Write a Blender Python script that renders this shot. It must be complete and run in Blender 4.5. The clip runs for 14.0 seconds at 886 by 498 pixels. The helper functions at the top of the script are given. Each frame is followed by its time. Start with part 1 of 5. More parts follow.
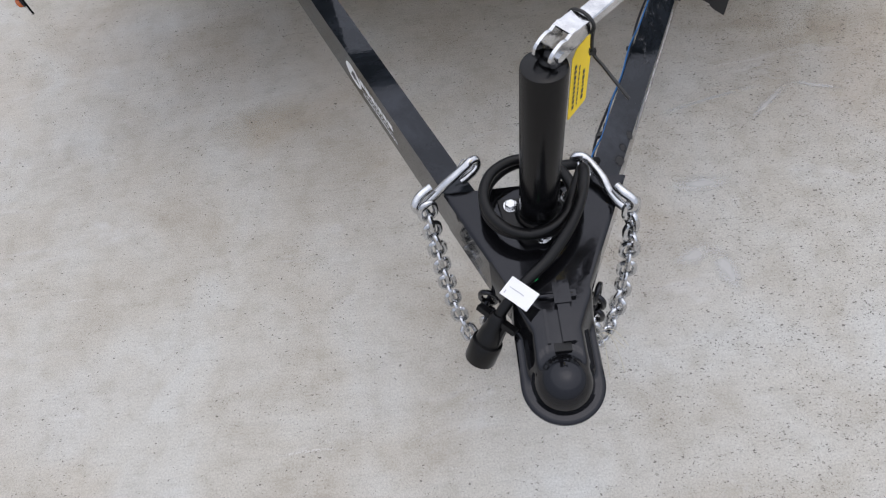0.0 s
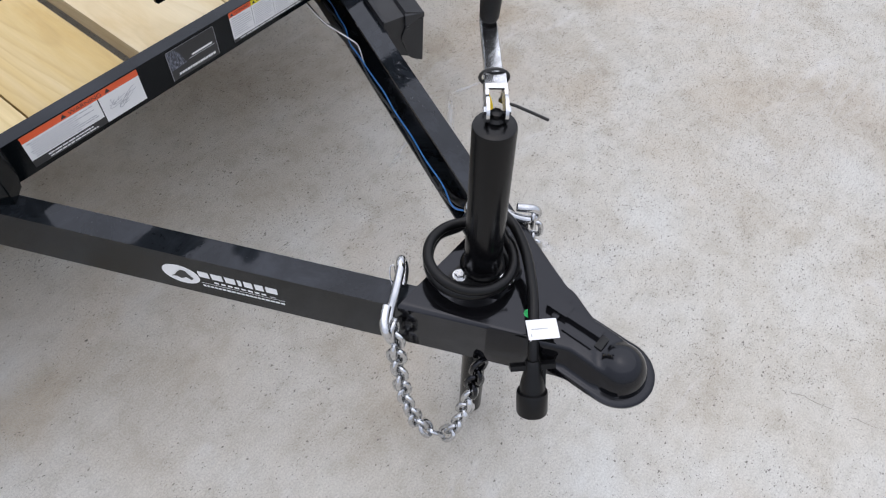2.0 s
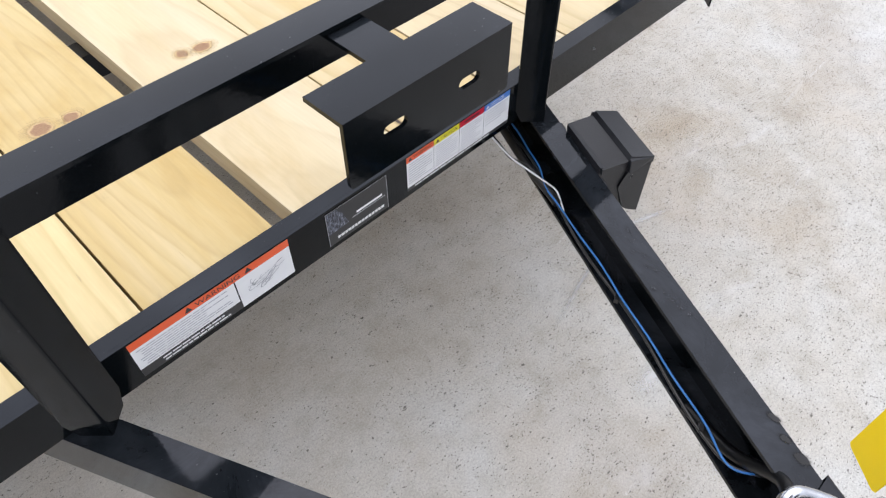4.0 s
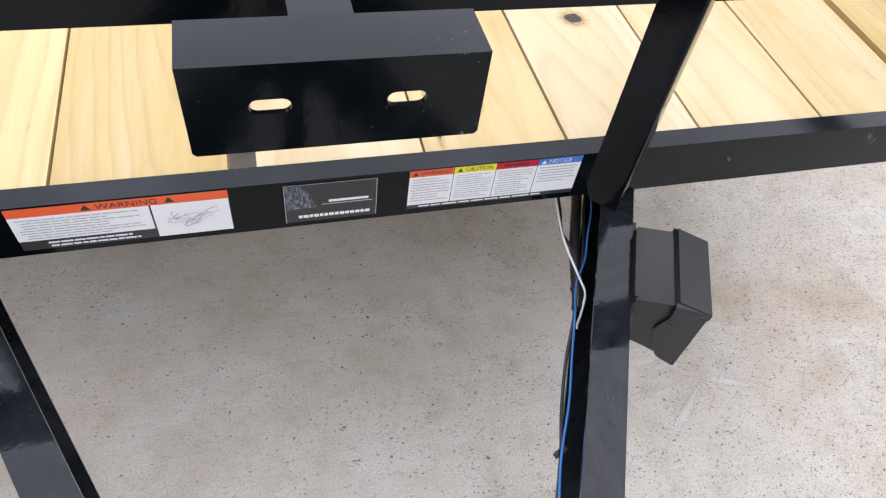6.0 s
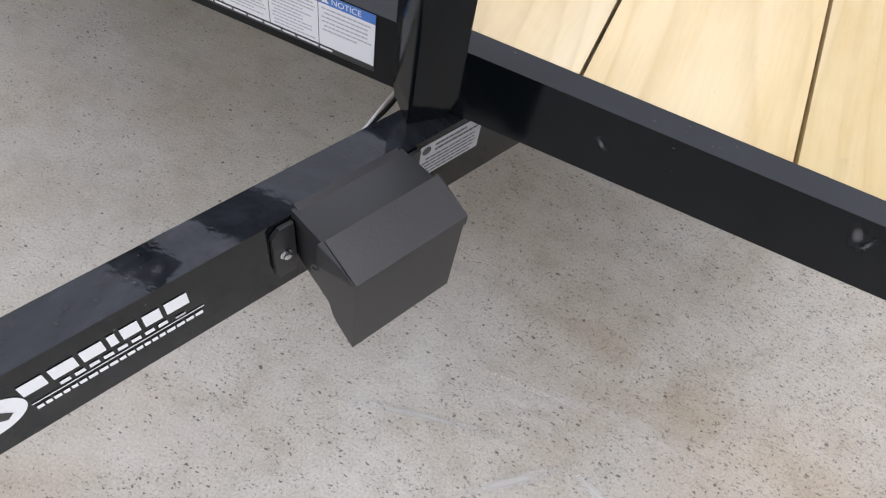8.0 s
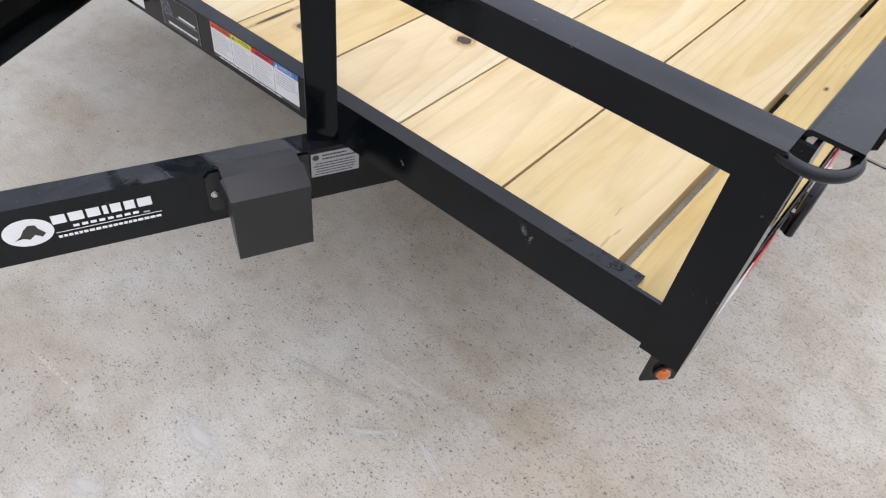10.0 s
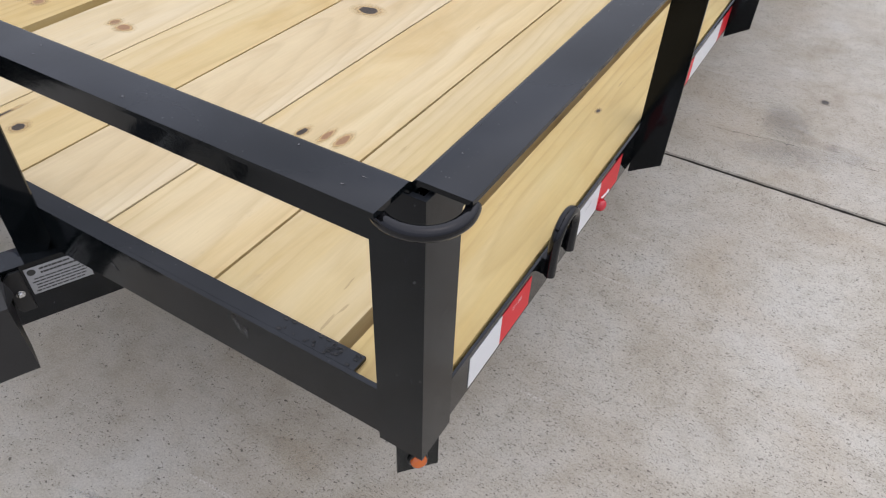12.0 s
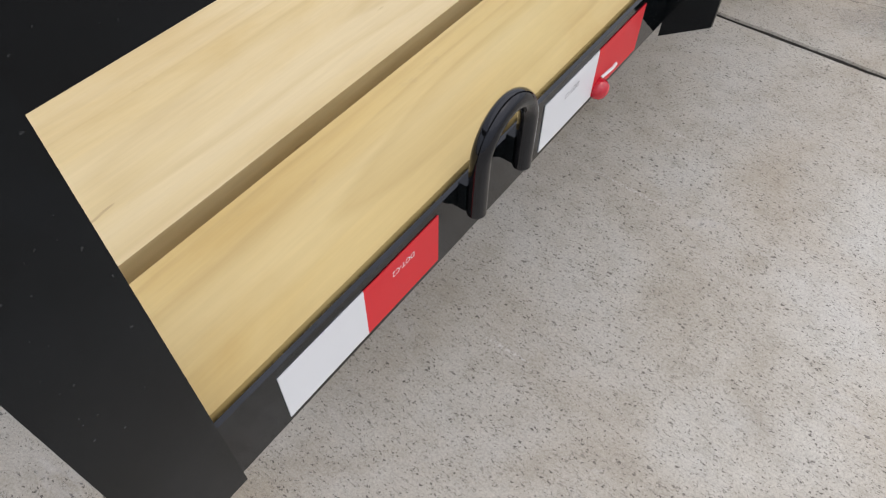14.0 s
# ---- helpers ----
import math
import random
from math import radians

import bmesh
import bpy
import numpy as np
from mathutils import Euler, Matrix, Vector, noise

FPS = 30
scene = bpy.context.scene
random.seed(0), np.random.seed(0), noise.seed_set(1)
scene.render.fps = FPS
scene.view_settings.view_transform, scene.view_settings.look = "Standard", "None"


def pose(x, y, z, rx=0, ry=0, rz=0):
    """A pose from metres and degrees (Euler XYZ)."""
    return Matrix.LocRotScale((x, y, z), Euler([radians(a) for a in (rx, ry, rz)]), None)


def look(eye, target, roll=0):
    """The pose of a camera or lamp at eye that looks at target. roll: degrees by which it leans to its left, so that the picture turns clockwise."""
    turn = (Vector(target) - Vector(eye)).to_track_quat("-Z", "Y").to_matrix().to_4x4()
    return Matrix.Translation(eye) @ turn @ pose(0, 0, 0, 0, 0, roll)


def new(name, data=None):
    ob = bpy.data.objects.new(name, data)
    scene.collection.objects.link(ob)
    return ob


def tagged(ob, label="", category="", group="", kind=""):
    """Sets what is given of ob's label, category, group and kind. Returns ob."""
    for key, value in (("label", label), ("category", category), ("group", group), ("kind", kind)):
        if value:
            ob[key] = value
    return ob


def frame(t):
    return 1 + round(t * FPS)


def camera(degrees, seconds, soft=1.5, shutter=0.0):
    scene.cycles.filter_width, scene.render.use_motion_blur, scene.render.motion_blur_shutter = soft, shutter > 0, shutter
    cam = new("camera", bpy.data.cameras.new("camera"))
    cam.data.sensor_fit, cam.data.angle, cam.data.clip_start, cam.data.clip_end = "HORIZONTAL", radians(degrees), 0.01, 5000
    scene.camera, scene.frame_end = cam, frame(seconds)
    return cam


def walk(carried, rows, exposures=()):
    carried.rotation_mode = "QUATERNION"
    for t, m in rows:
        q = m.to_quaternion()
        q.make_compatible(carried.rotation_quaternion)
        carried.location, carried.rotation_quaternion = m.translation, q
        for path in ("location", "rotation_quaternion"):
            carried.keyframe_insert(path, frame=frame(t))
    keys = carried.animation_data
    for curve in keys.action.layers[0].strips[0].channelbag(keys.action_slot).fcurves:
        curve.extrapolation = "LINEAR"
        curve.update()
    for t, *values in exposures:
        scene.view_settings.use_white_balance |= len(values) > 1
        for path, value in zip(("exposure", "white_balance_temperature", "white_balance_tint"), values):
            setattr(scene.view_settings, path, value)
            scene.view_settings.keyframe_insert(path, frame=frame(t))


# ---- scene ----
cam = camera(65.3, 14.0, soft=1.2)
PATH = [
    (0, (-0.088, -1.232, 1.348), (-0.201, -0.232, -0.381), -11.8),
    (0.5, (-0.298, -1.156, 1.35), (-0.048, -0.218, -0.398), -7.2),
    (1, (-0.472, -1.204, 1.381), (0.227, -0.386, -0.305), 1.0),
    (1.5, (-0.539, -1.132, 1.378), (0.352, -0.397, -0.255), 4.2),
    (2, (-0.523, -0.993, 1.358), (0.417, -0.303, -0.267), 3.3),
    (2.5, (-0.575, -0.864, 1.349), (0.415, -0.305, -0.296), 4.6),
    (3, (-0.625, -0.692, 1.339), (0.336, -0.105, -0.314), 4.0),
    (3.5, (-0.478, -0.569, 1.285), (0.489, 0.125, -0.311), 3.9),
    (3.7, (-0.423, -0.537, 1.247), (0.547, 0.292, -0.293), 1.2),
    (5.8, (-0.114, -0.568, 1.138), (0.414, 0.572, -0.418), 7.4),
    (6, (-0.054, -0.553, 1.122), (0.406, 0.621, -0.43), 9.9),
    (6.5, (0.127, -0.525, 1.088), (0.544, 0.596, -0.515), 17.6),
    (7, (0.32, -0.527, 1.014), (0.596, 0.444, -0.713), 20.3),
    (7.5, (0.433, -0.489, 0.983), (0.408, 0.511, -0.749), 16.5),
    (7.7, (0.483, -0.448, 0.954), (0.354, 0.576, -0.759), 14.8),
    (9.8, (0.946, -0.575, 1.124), (0.209, 0.569, -0.341), 9.3),
    (10, (1.058, -0.602, 1.171), (0.28, 0.529, -0.283), 8.2),
    (10.5, (1.313, -0.535, 1.217), (0.45, 0.559, -0.217), 6.3),
    (11, (1.373, -0.518, 1.21), (0.556, 0.654, -0.189), 5.6),
    (11.5, (1.329, -0.453, 1.196), (0.534, 0.789, -0.155), 3.9),
    (12, (1.236, -0.346, 1.138), (0.5, 0.946, -0.199), 2.3),
    (12.5, (1.184, -0.212, 1.084), (0.583, 1.081, -0.318), 3.1),
    (13, (1.175, -0.103, 1.026), (0.583, 1.091, -0.466), 1.9),
    (13.5, (1.177, -0.058, 0.979), (0.554, 0.989, -0.607), 2.7),
    (14, (1.211, 0.004, 0.901), (0.496, 0.998, -0.68), 0.9),
]
EXPOSURE = [(0.0, 0.48, 6500, 12), (1.0, 0.65, 6450, 12), (1.5, 0.61, 6450, 12), (3.0, 0.92, 6450, 12), (3.7, 1.02, 6500, 12), (6.5, 1.20, 6650, 14), (7.7, 1.04, 6650, 13), (10.0, 0.94, 6700, 13),
            (11.0, 0.82, 6700, 13), (12.5, 0.62, 6700, 13), (14.0, 0.70, 6800, 12)]
walk(cam, [(t, look(eye, target, roll)) for t, eye, target, roll in PATH], EXPOSURE)

# ---- light ----
world = bpy.data.worlds.new("overcast_sky")
scene.world = world
world.use_nodes = True
wn, wl = world.node_tree.nodes, world.node_tree.links
sky = wn.new("ShaderNodeTexSky")
sky.sky_type = "NISHITA"
sky.sun_disc = False
sky.sun_elevation = radians(76)
sky.sun_rotation = radians(40)
sky.air_density = 1.2
sky.dust_density = 4.0
grey = wn.new("ShaderNodeHueSaturation")
grey.inputs["Saturation"].default_value = 0.6
grey.inputs["Value"].default_value = 1.0
wl.new(sky.outputs[0], grey.inputs["Color"])
# a layer of cloud over the sky, twice as bright overhead as at the horizon
where = wn.new("ShaderNodeTexCoord")
height = wn.new("ShaderNodeSeparateXYZ")
wl.new(where.outputs["Generated"], height.inputs[0])
layer = wn.new("ShaderNodeValToRGB")
layer.color_ramp.elements[0].position = 0.0
layer.color_ramp.elements[0].color = (0.423, 0.450, 0.514, 1)
layer.color_ramp.elements[1].position = 1.0
layer.color_ramp.elements[1].color = (0.878, 0.936, 1.088, 1)
wl.new(height.outputs["Z"], layer.inputs["Fac"])
bright = wn.new("ShaderNodeVectorMath")
bright.operation = "SCALE"
bright.inputs["Scale"].default_value = 6.1
wl.new(layer.outputs["Color"], bright.inputs[0])
clouds = wn.new("ShaderNodeMix")
clouds.data_type = "RGBA"
clouds.inputs[0].default_value = 0.8
wl.new(bright.outputs[0], clouds.inputs[7])
wl.new(grey.outputs[0], clouds.inputs[6])
wl.new(clouds.outputs[2], wn["Background"].inputs["Color"])
wn["Background"].inputs["Strength"].default_value = 0.15

sun_data = bpy.data.lights.new("sun", "SUN")
sun_data.energy = 0.6
sun_data.angle = radians(110)
sun_data.color = (1.0, 0.97, 0.93)
sun = new("sun", sun_data)
sun.matrix_world = look((1.7, 1.3, 7), (0.6, 0, 0))


# ---- materials ----
def shader(name, colour=(0.5, 0.5, 0.5), rough=0.5, metal=0.0, coat=0.0):
    m = bpy.data.materials.new(name)
    m.use_nodes = True
    b = m.node_tree.nodes["Principled BSDF"]
    b.inputs["Base Color"].default_value = (*colour, 1)
    b.inputs["Roughness"].default_value = rough
    b.inputs["Metallic"].default_value = metal
    b.inputs["Coat Weight"].default_value = coat
    return m


class Nodes:
    """Short wiring of a material's nodes."""

    def __init__(self, m):
        self.t = m.node_tree
        self.b = self.t.nodes["Principled BSDF"]
        self.co = self.t.nodes.new("ShaderNodeTexCoord")

    def link(self, a, b):
        self.t.links.new(a, b)

    def mapped(self, scale=(1, 1, 1), source="Object", shift=None):
        n = self.t.nodes.new("ShaderNodeMapping")
        n.inputs["Scale"].default_value = scale
        self.link(self.co.outputs[source], n.inputs["Vector"])
        if shift is not None:
            self.link(shift, n.inputs["Location"])
        return n.outputs[0]

    def noise(self, vec, scale, detail=4, rough=0.55, distort=0.0):
        n = self.t.nodes.new("ShaderNodeTexNoise")
        n.inputs["Scale"].default_value = scale
        n.inputs["Detail"].default_value = detail
        n.inputs["Roughness"].default_value = rough
        n.inputs["Distortion"].default_value = distort
        self.link(vec, n.inputs["Vector"])
        return n.outputs["Fac"]

    def cells(self, vec, scale, random=1.0, out="Distance"):
        n = self.t.nodes.new("ShaderNodeTexVoronoi")
        n.inputs["Scale"].default_value = scale
        n.inputs["Randomness"].default_value = random
        self.link(vec, n.inputs["Vector"])
        return n.outputs[out]

    def ramp(self, fac, *stops):
        n = self.t.nodes.new("ShaderNodeValToRGB")
        e = n.color_ramp.elements
        while len(e) < len(stops):
            e.new(0.5)
        for el, (p, c) in zip(e, stops):
            el.position = p
            el.color = (*c, 1) if isinstance(c, tuple) else (c, c, c, 1)
        self.link(fac, n.inputs["Fac"])
        return n.outputs["Color"]

    def mix(self, fac, a, b, kind="MIX"):
        n = self.t.nodes.new("ShaderNodeMix")
        n.data_type, n.blend_type = "RGBA", kind
        for key, v in ((0, fac), (6, a), (7, b)):
            if isinstance(v, (int, float)):
                n.inputs[key].default_value = v if key == 0 else (v, v, v, 1)
            elif isinstance(v, tuple):
                n.inputs[key].default_value = (*v, 1)
            else:
                self.link(v, n.inputs[key])
        return n.outputs[2]

    def math(self, op, a, b=0.0):
        n = self.t.nodes.new("ShaderNodeMath")
        n.operation = op
        for key, v in enumerate((a, b)):
            if isinstance(v, (int, float)):
                n.inputs[key].default_value = v
            else:
                self.link(v, n.inputs[key])
        return n.outputs[0]

    def bump(self, height, strength, distance, normal=None):
        n = self.t.nodes.new("ShaderNodeBump")
        n.inputs["Strength"].default_value = strength
        n.inputs["Distance"].default_value = distance
        self.link(height, n.inputs["Height"])
        if normal is not None:
            self.link(normal, n.inputs["Normal"])
        return n.outputs[0]


def make_concrete():
    m = shader("concrete", rough=0.85)
    n = Nodes(m)
    v = n.mapped()
    broad = n.noise(v, 0.8, 5, 0.6, 0.5)
    patch = n.noise(v, 3.4, 5, 0.6, 0.4)
    mottle = n.noise(v, 19.0, 4, 0.6, 0.2)
    sand = n.noise(v, 260.0, 2, 0.6)
    grain = n.noise(v, 900.0, 2, 0.6)
    broom = n.noise(n.mapped((0.07, 1.0, 1.0)), 105.0, 3, 0.6)
    base = n.ramp(broad, (0.28, (0.440, 0.402, 0.346)), (0.5, (0.482, 0.455, 0.403)), (0.72, (0.515, 0.501, 0.464)))
    base = n.mix(1.0, base, n.ramp(patch, (0.3, (0.825, 0.795, 0.745)), (0.5, (0.99, 0.995, 0.99)), (0.68, (1.06, 1.10, 1.145))), "MULTIPLY")
    base = n.mix(1.0, base, n.ramp(mottle, (0.32, (0.905, 0.895, 0.875)), (0.5, (1.0, 1.0, 1.0)), (0.7, (1.045, 1.05, 1.055))), "MULTIPLY")
    base = n.mix(1.0, base, n.ramp(sand, (0.32, 0.84), (0.5, 1.0), (0.7, 1.12)), "MULTIPLY")
    base = n.mix(1.0, base, n.ramp(grain, (0.32, 0.82), (0.5, 1.0), (0.7, 1.16)), "MULTIPLY")
    base = n.mix(1.0, base, n.ramp(broom, (0.30, 0.96), (0.5, 1.0), (0.7, 1.025)), "MULTIPLY")
    # rusty and brown blooms, grey damp clouds
    rust = n.ramp(n.noise(n.mapped((1, 1, 1)), 1.7, 4, 0.5, 0.8), (0.52, 0.0), (0.74, 1.0))
    base = n.mix(n.math("MULTIPLY", rust, 0.30), base, (0.43, 0.325, 0.21))
    damp = n.ramp(n.noise(n.mapped((0.7, 1.0, 1.0)), 1.25, 6, 0.68, 0.6), (0.57, 0.0), (0.72, 1.0))
    base = n.mix(n.math("MULTIPLY", damp, 0.22), base, (0.22, 0.215, 0.21))
    # pits and dark grit, thick in some places and thin in others
    place = n.t.nodes.new("ShaderNodeSeparateXYZ")
    n.link(v, place.inputs[0])
    worn = n.ramp(n.math("MULTIPLY", n.math("ADD", place.outputs["X"], 1.0), 0.4), (0.28, 0.0), (0.80, 0.24))
    cloud = n.math("ADD", n.math("MULTIPLY", n.noise(v, 1.3, 3, 0.5), 0.45), n.math("MULTIPLY", n.noise(v, 5.5, 4, 0.65), 0.55))
    clump = n.ramp(n.noise(v, 17.0, 5, 0.72, 0.6), (0.42, 0.12), (0.54, 0.55), (0.66, 1.0))
    clump = n.math("MAXIMUM", clump, n.math("MULTIPLY", worn, 2.6))
    where = n.math("MULTIPLY", n.ramp(n.math("ADD", cloud, worn), (0.43, 0.05), (0.54, 0.36), (0.65, 1.0)), clump)
    bent = n.t.nodes.new("ShaderNodeVectorMath")
    bent.operation = "MULTIPLY_ADD"
    wob = n.t.nodes.new("ShaderNodeTexNoise")
    wob.inputs["Scale"].default_value = 170.0
    n.link(v, wob.inputs["Vector"])
    n.link(wob.outputs["Color"], bent.inputs[0])
    bent.inputs[1].default_value = (0.007, 0.007, 0.0)
    pv = n.mapped((0.62, 1.0, 1.0))
    n.link(pv, bent.inputs[2])

    def specks(scale, size, share):
        sep = n.t.nodes.new("ShaderNodeSeparateColor")
        n.link(n.cells(bent.outputs[0], scale, 1.0, "Color"), sep.inputs[0])
        chosen = n.math("LESS_THAN", sep.outputs[0], n.math("MULTIPLY", where, share))
        spread = n.math("MULTIPLY", n.math("ADD", sep.outputs[1], 0.35), size)
        near = n.math("LESS_THAN", n.cells(bent.outputs[0], scale), spread)
        return n.math("MULTIPLY", n.math("MULTIPLY", chosen, near), n.math("ADD", n.math("MULTIPLY", sep.outputs[2], 0.55), 0.45))

    fine, mid, big = specks(430.0, 0.40, 0.46), specks(210.0, 0.30, 0.27), specks(80.0, 0.13, 0.16)
    # short broom-torn streaks
    torn = n.noise(n.mapped((0.34, 1.0, 1.0)), 300.0, 4, 0.66, 1.1)
    torn = n.math("MULTIPLY", n.ramp(torn, (0.58, 0.0), (0.65, 1.0)), n.math("MULTIPLY", n.math("MULTIPLY", where, 0.78), n.ramp(n.math("MULTIPLY", n.math("ADD", place.outputs["X"], 1.0), 0.4), (0.66, 0.30), (0.82, 1.0))))
    pits = n.math("MAXIMUM", n.math("MULTIPLY", fine, 0.86), n.math("MAXIMUM", n.math("MULTIPLY", mid, 0.80), n.math("MULTIPLY", big, 0.90)))
    pits = n.math("MAXIMUM", pits, torn)
    base = n.mix(pits, base, (0.075, 0.066, 0.056))
    # light grains of sand in the worn places
    chip = n.math("MULTIPLY", n.ramp(n.noise(n.mapped((0.6, 1.0, 1.0)), 520.0, 2, 0.55), (0.66, 0.0), (0.70, 1.0)), n.math("MULTIPLY", where, 0.5))
    base = n.mix(chip, base, (0.70, 0.67, 0.62))
    # pale scuffs and scratches
    scuff = n.ramp(n.noise(n.mapped((1.0, 3.0, 1.0)), 2.3, 6, 0.7, 1.2), (0.60, 0.0), (0.78, 1.0))
    base = n.mix(n.math("MULTIPLY", scuff, 0.45), base, (0.66, 0.665, 0.67))
    scratch = n.math("MULTIPLY", n.ramp(n.noise(n.mapped((0.5, 6.0, 1.0)), 5.0, 2, 0.5, 0.5), (0.720, 0.0), (0.74, 1.0)), n.ramp(sand, (0.46, 0.0), (0.58, 1.0)))
    base = n.mix(n.math("MULTIPLY", scratch, 0.42), base, (0.72, 0.72, 0.72))
    n.link(base, n.b.inputs["Base Color"])
    rel = n.math("SUBTRACT", n.math("ADD", n.math("MULTIPLY", sand, 0.5), n.math("MULTIPLY", n.math("ADD", grain, broom), 0.4)), n.math("MULTIPLY", pits, 1.1))
    n.link(n.bump(rel, 0.6, 0.0022), n.b.inputs["Normal"])
    return m


def make_paint(name="black_paint", low=0.02, high=0.075, ior=1.385, sheen=0.13, smooth=False):
    m = shader(name, (0.005, 0.0052, 0.0058), 0.15)
    n = Nodes(m)
    n.b.inputs["IOR"].default_value = ior
    n.b.inputs["Specular Tint"].default_value = (0.88, 0.91, 1.0, 1)
    v = n.mapped(source="Object")
    dust = n.ramp(n.noise(v, 6.0, 6, 0.68, 0.5), (0.52, 0.0), (0.82, 1.0))
    speck = n.ramp(n.noise(v, 240.0, 2, 0.5), (0.71, 0.0), (0.75, 1.0))
    near = n.ramp(n.noise(v, 9.0, 3, 0.5), (0.52, 0.0), (0.68, 1.0))
    col = n.mix(n.math("MULTIPLY", dust, 0.03), (0.0025, 0.0037, 0.0043), (0.13, 0.13, 0.135))
    col = n.mix(n.math("MULTIPLY", n.math("MULTIPLY", speck, near), 0.35), col, (0.3, 0.3, 0.3))
    # bluish sky sheen, with some dust, is painted into what faces up
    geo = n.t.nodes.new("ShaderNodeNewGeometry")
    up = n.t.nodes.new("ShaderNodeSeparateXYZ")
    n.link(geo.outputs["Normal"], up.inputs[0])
    sky_sheen = n.math("MULTIPLY", n.ramp(up.outputs["Z"], (0.75, 0.0), (0.97, 1.0)), n.ramp(n.noise(v, 3.5, 3, 0.5, 0.2) if smooth else n.noise(v, 7.0, 6, 0.72, 1.2), (0.38, 0.15), (0.52, 0.55), (0.66, 1.2)))
    col = n.mix(n.math("MULTIPLY", sky_sheen, sheen), col, (0.112, 0.124, 0.150))
    n.link(col, n.b.inputs["Base Color"])
    rub = n.ramp(n.noise(v, 11.0, 5, 0.62), (0.3, low), (0.72, high))
    n.link(n.math("ADD", n.math("MULTIPLY", dust, 0.12), rub), n.b.inputs["Roughness"])
    peel = n.noise(v, 260.0, 2, 0.5)
    wave = n.noise(v, 16.0, 3, 0.5)
    ripple = n.noise(v, 95.0, 2, 0.5)
    n.link(n.bump(peel, 0.045, 0.0008, n.bump(ripple, 0.05, 0.0016, n.bump(wave, 0.08, 0.004))), n.b.inputs["Normal"])
    return m


def make_paint_gloss():
    m = shader("gloss_black_paint", (0.004, 0.004, 0.0046), 0.07)
    n = Nodes(m)
    n.b.inputs["IOR"].default_value = 1.43
    n.b.inputs["Specular Tint"].default_value = (0.88, 0.91, 1.0, 1)
    v = n.mapped()
    n.link(n.ramp(n.noise(v, 18.0, 4, 0.6), (0.3, 0.04), (0.7, 0.13)), n.b.inputs["Roughness"])
    n.link(n.bump(n.noise(v, 30.0, 3, 0.5), 0.12, 0.004), n.b.inputs["Normal"])
    return m


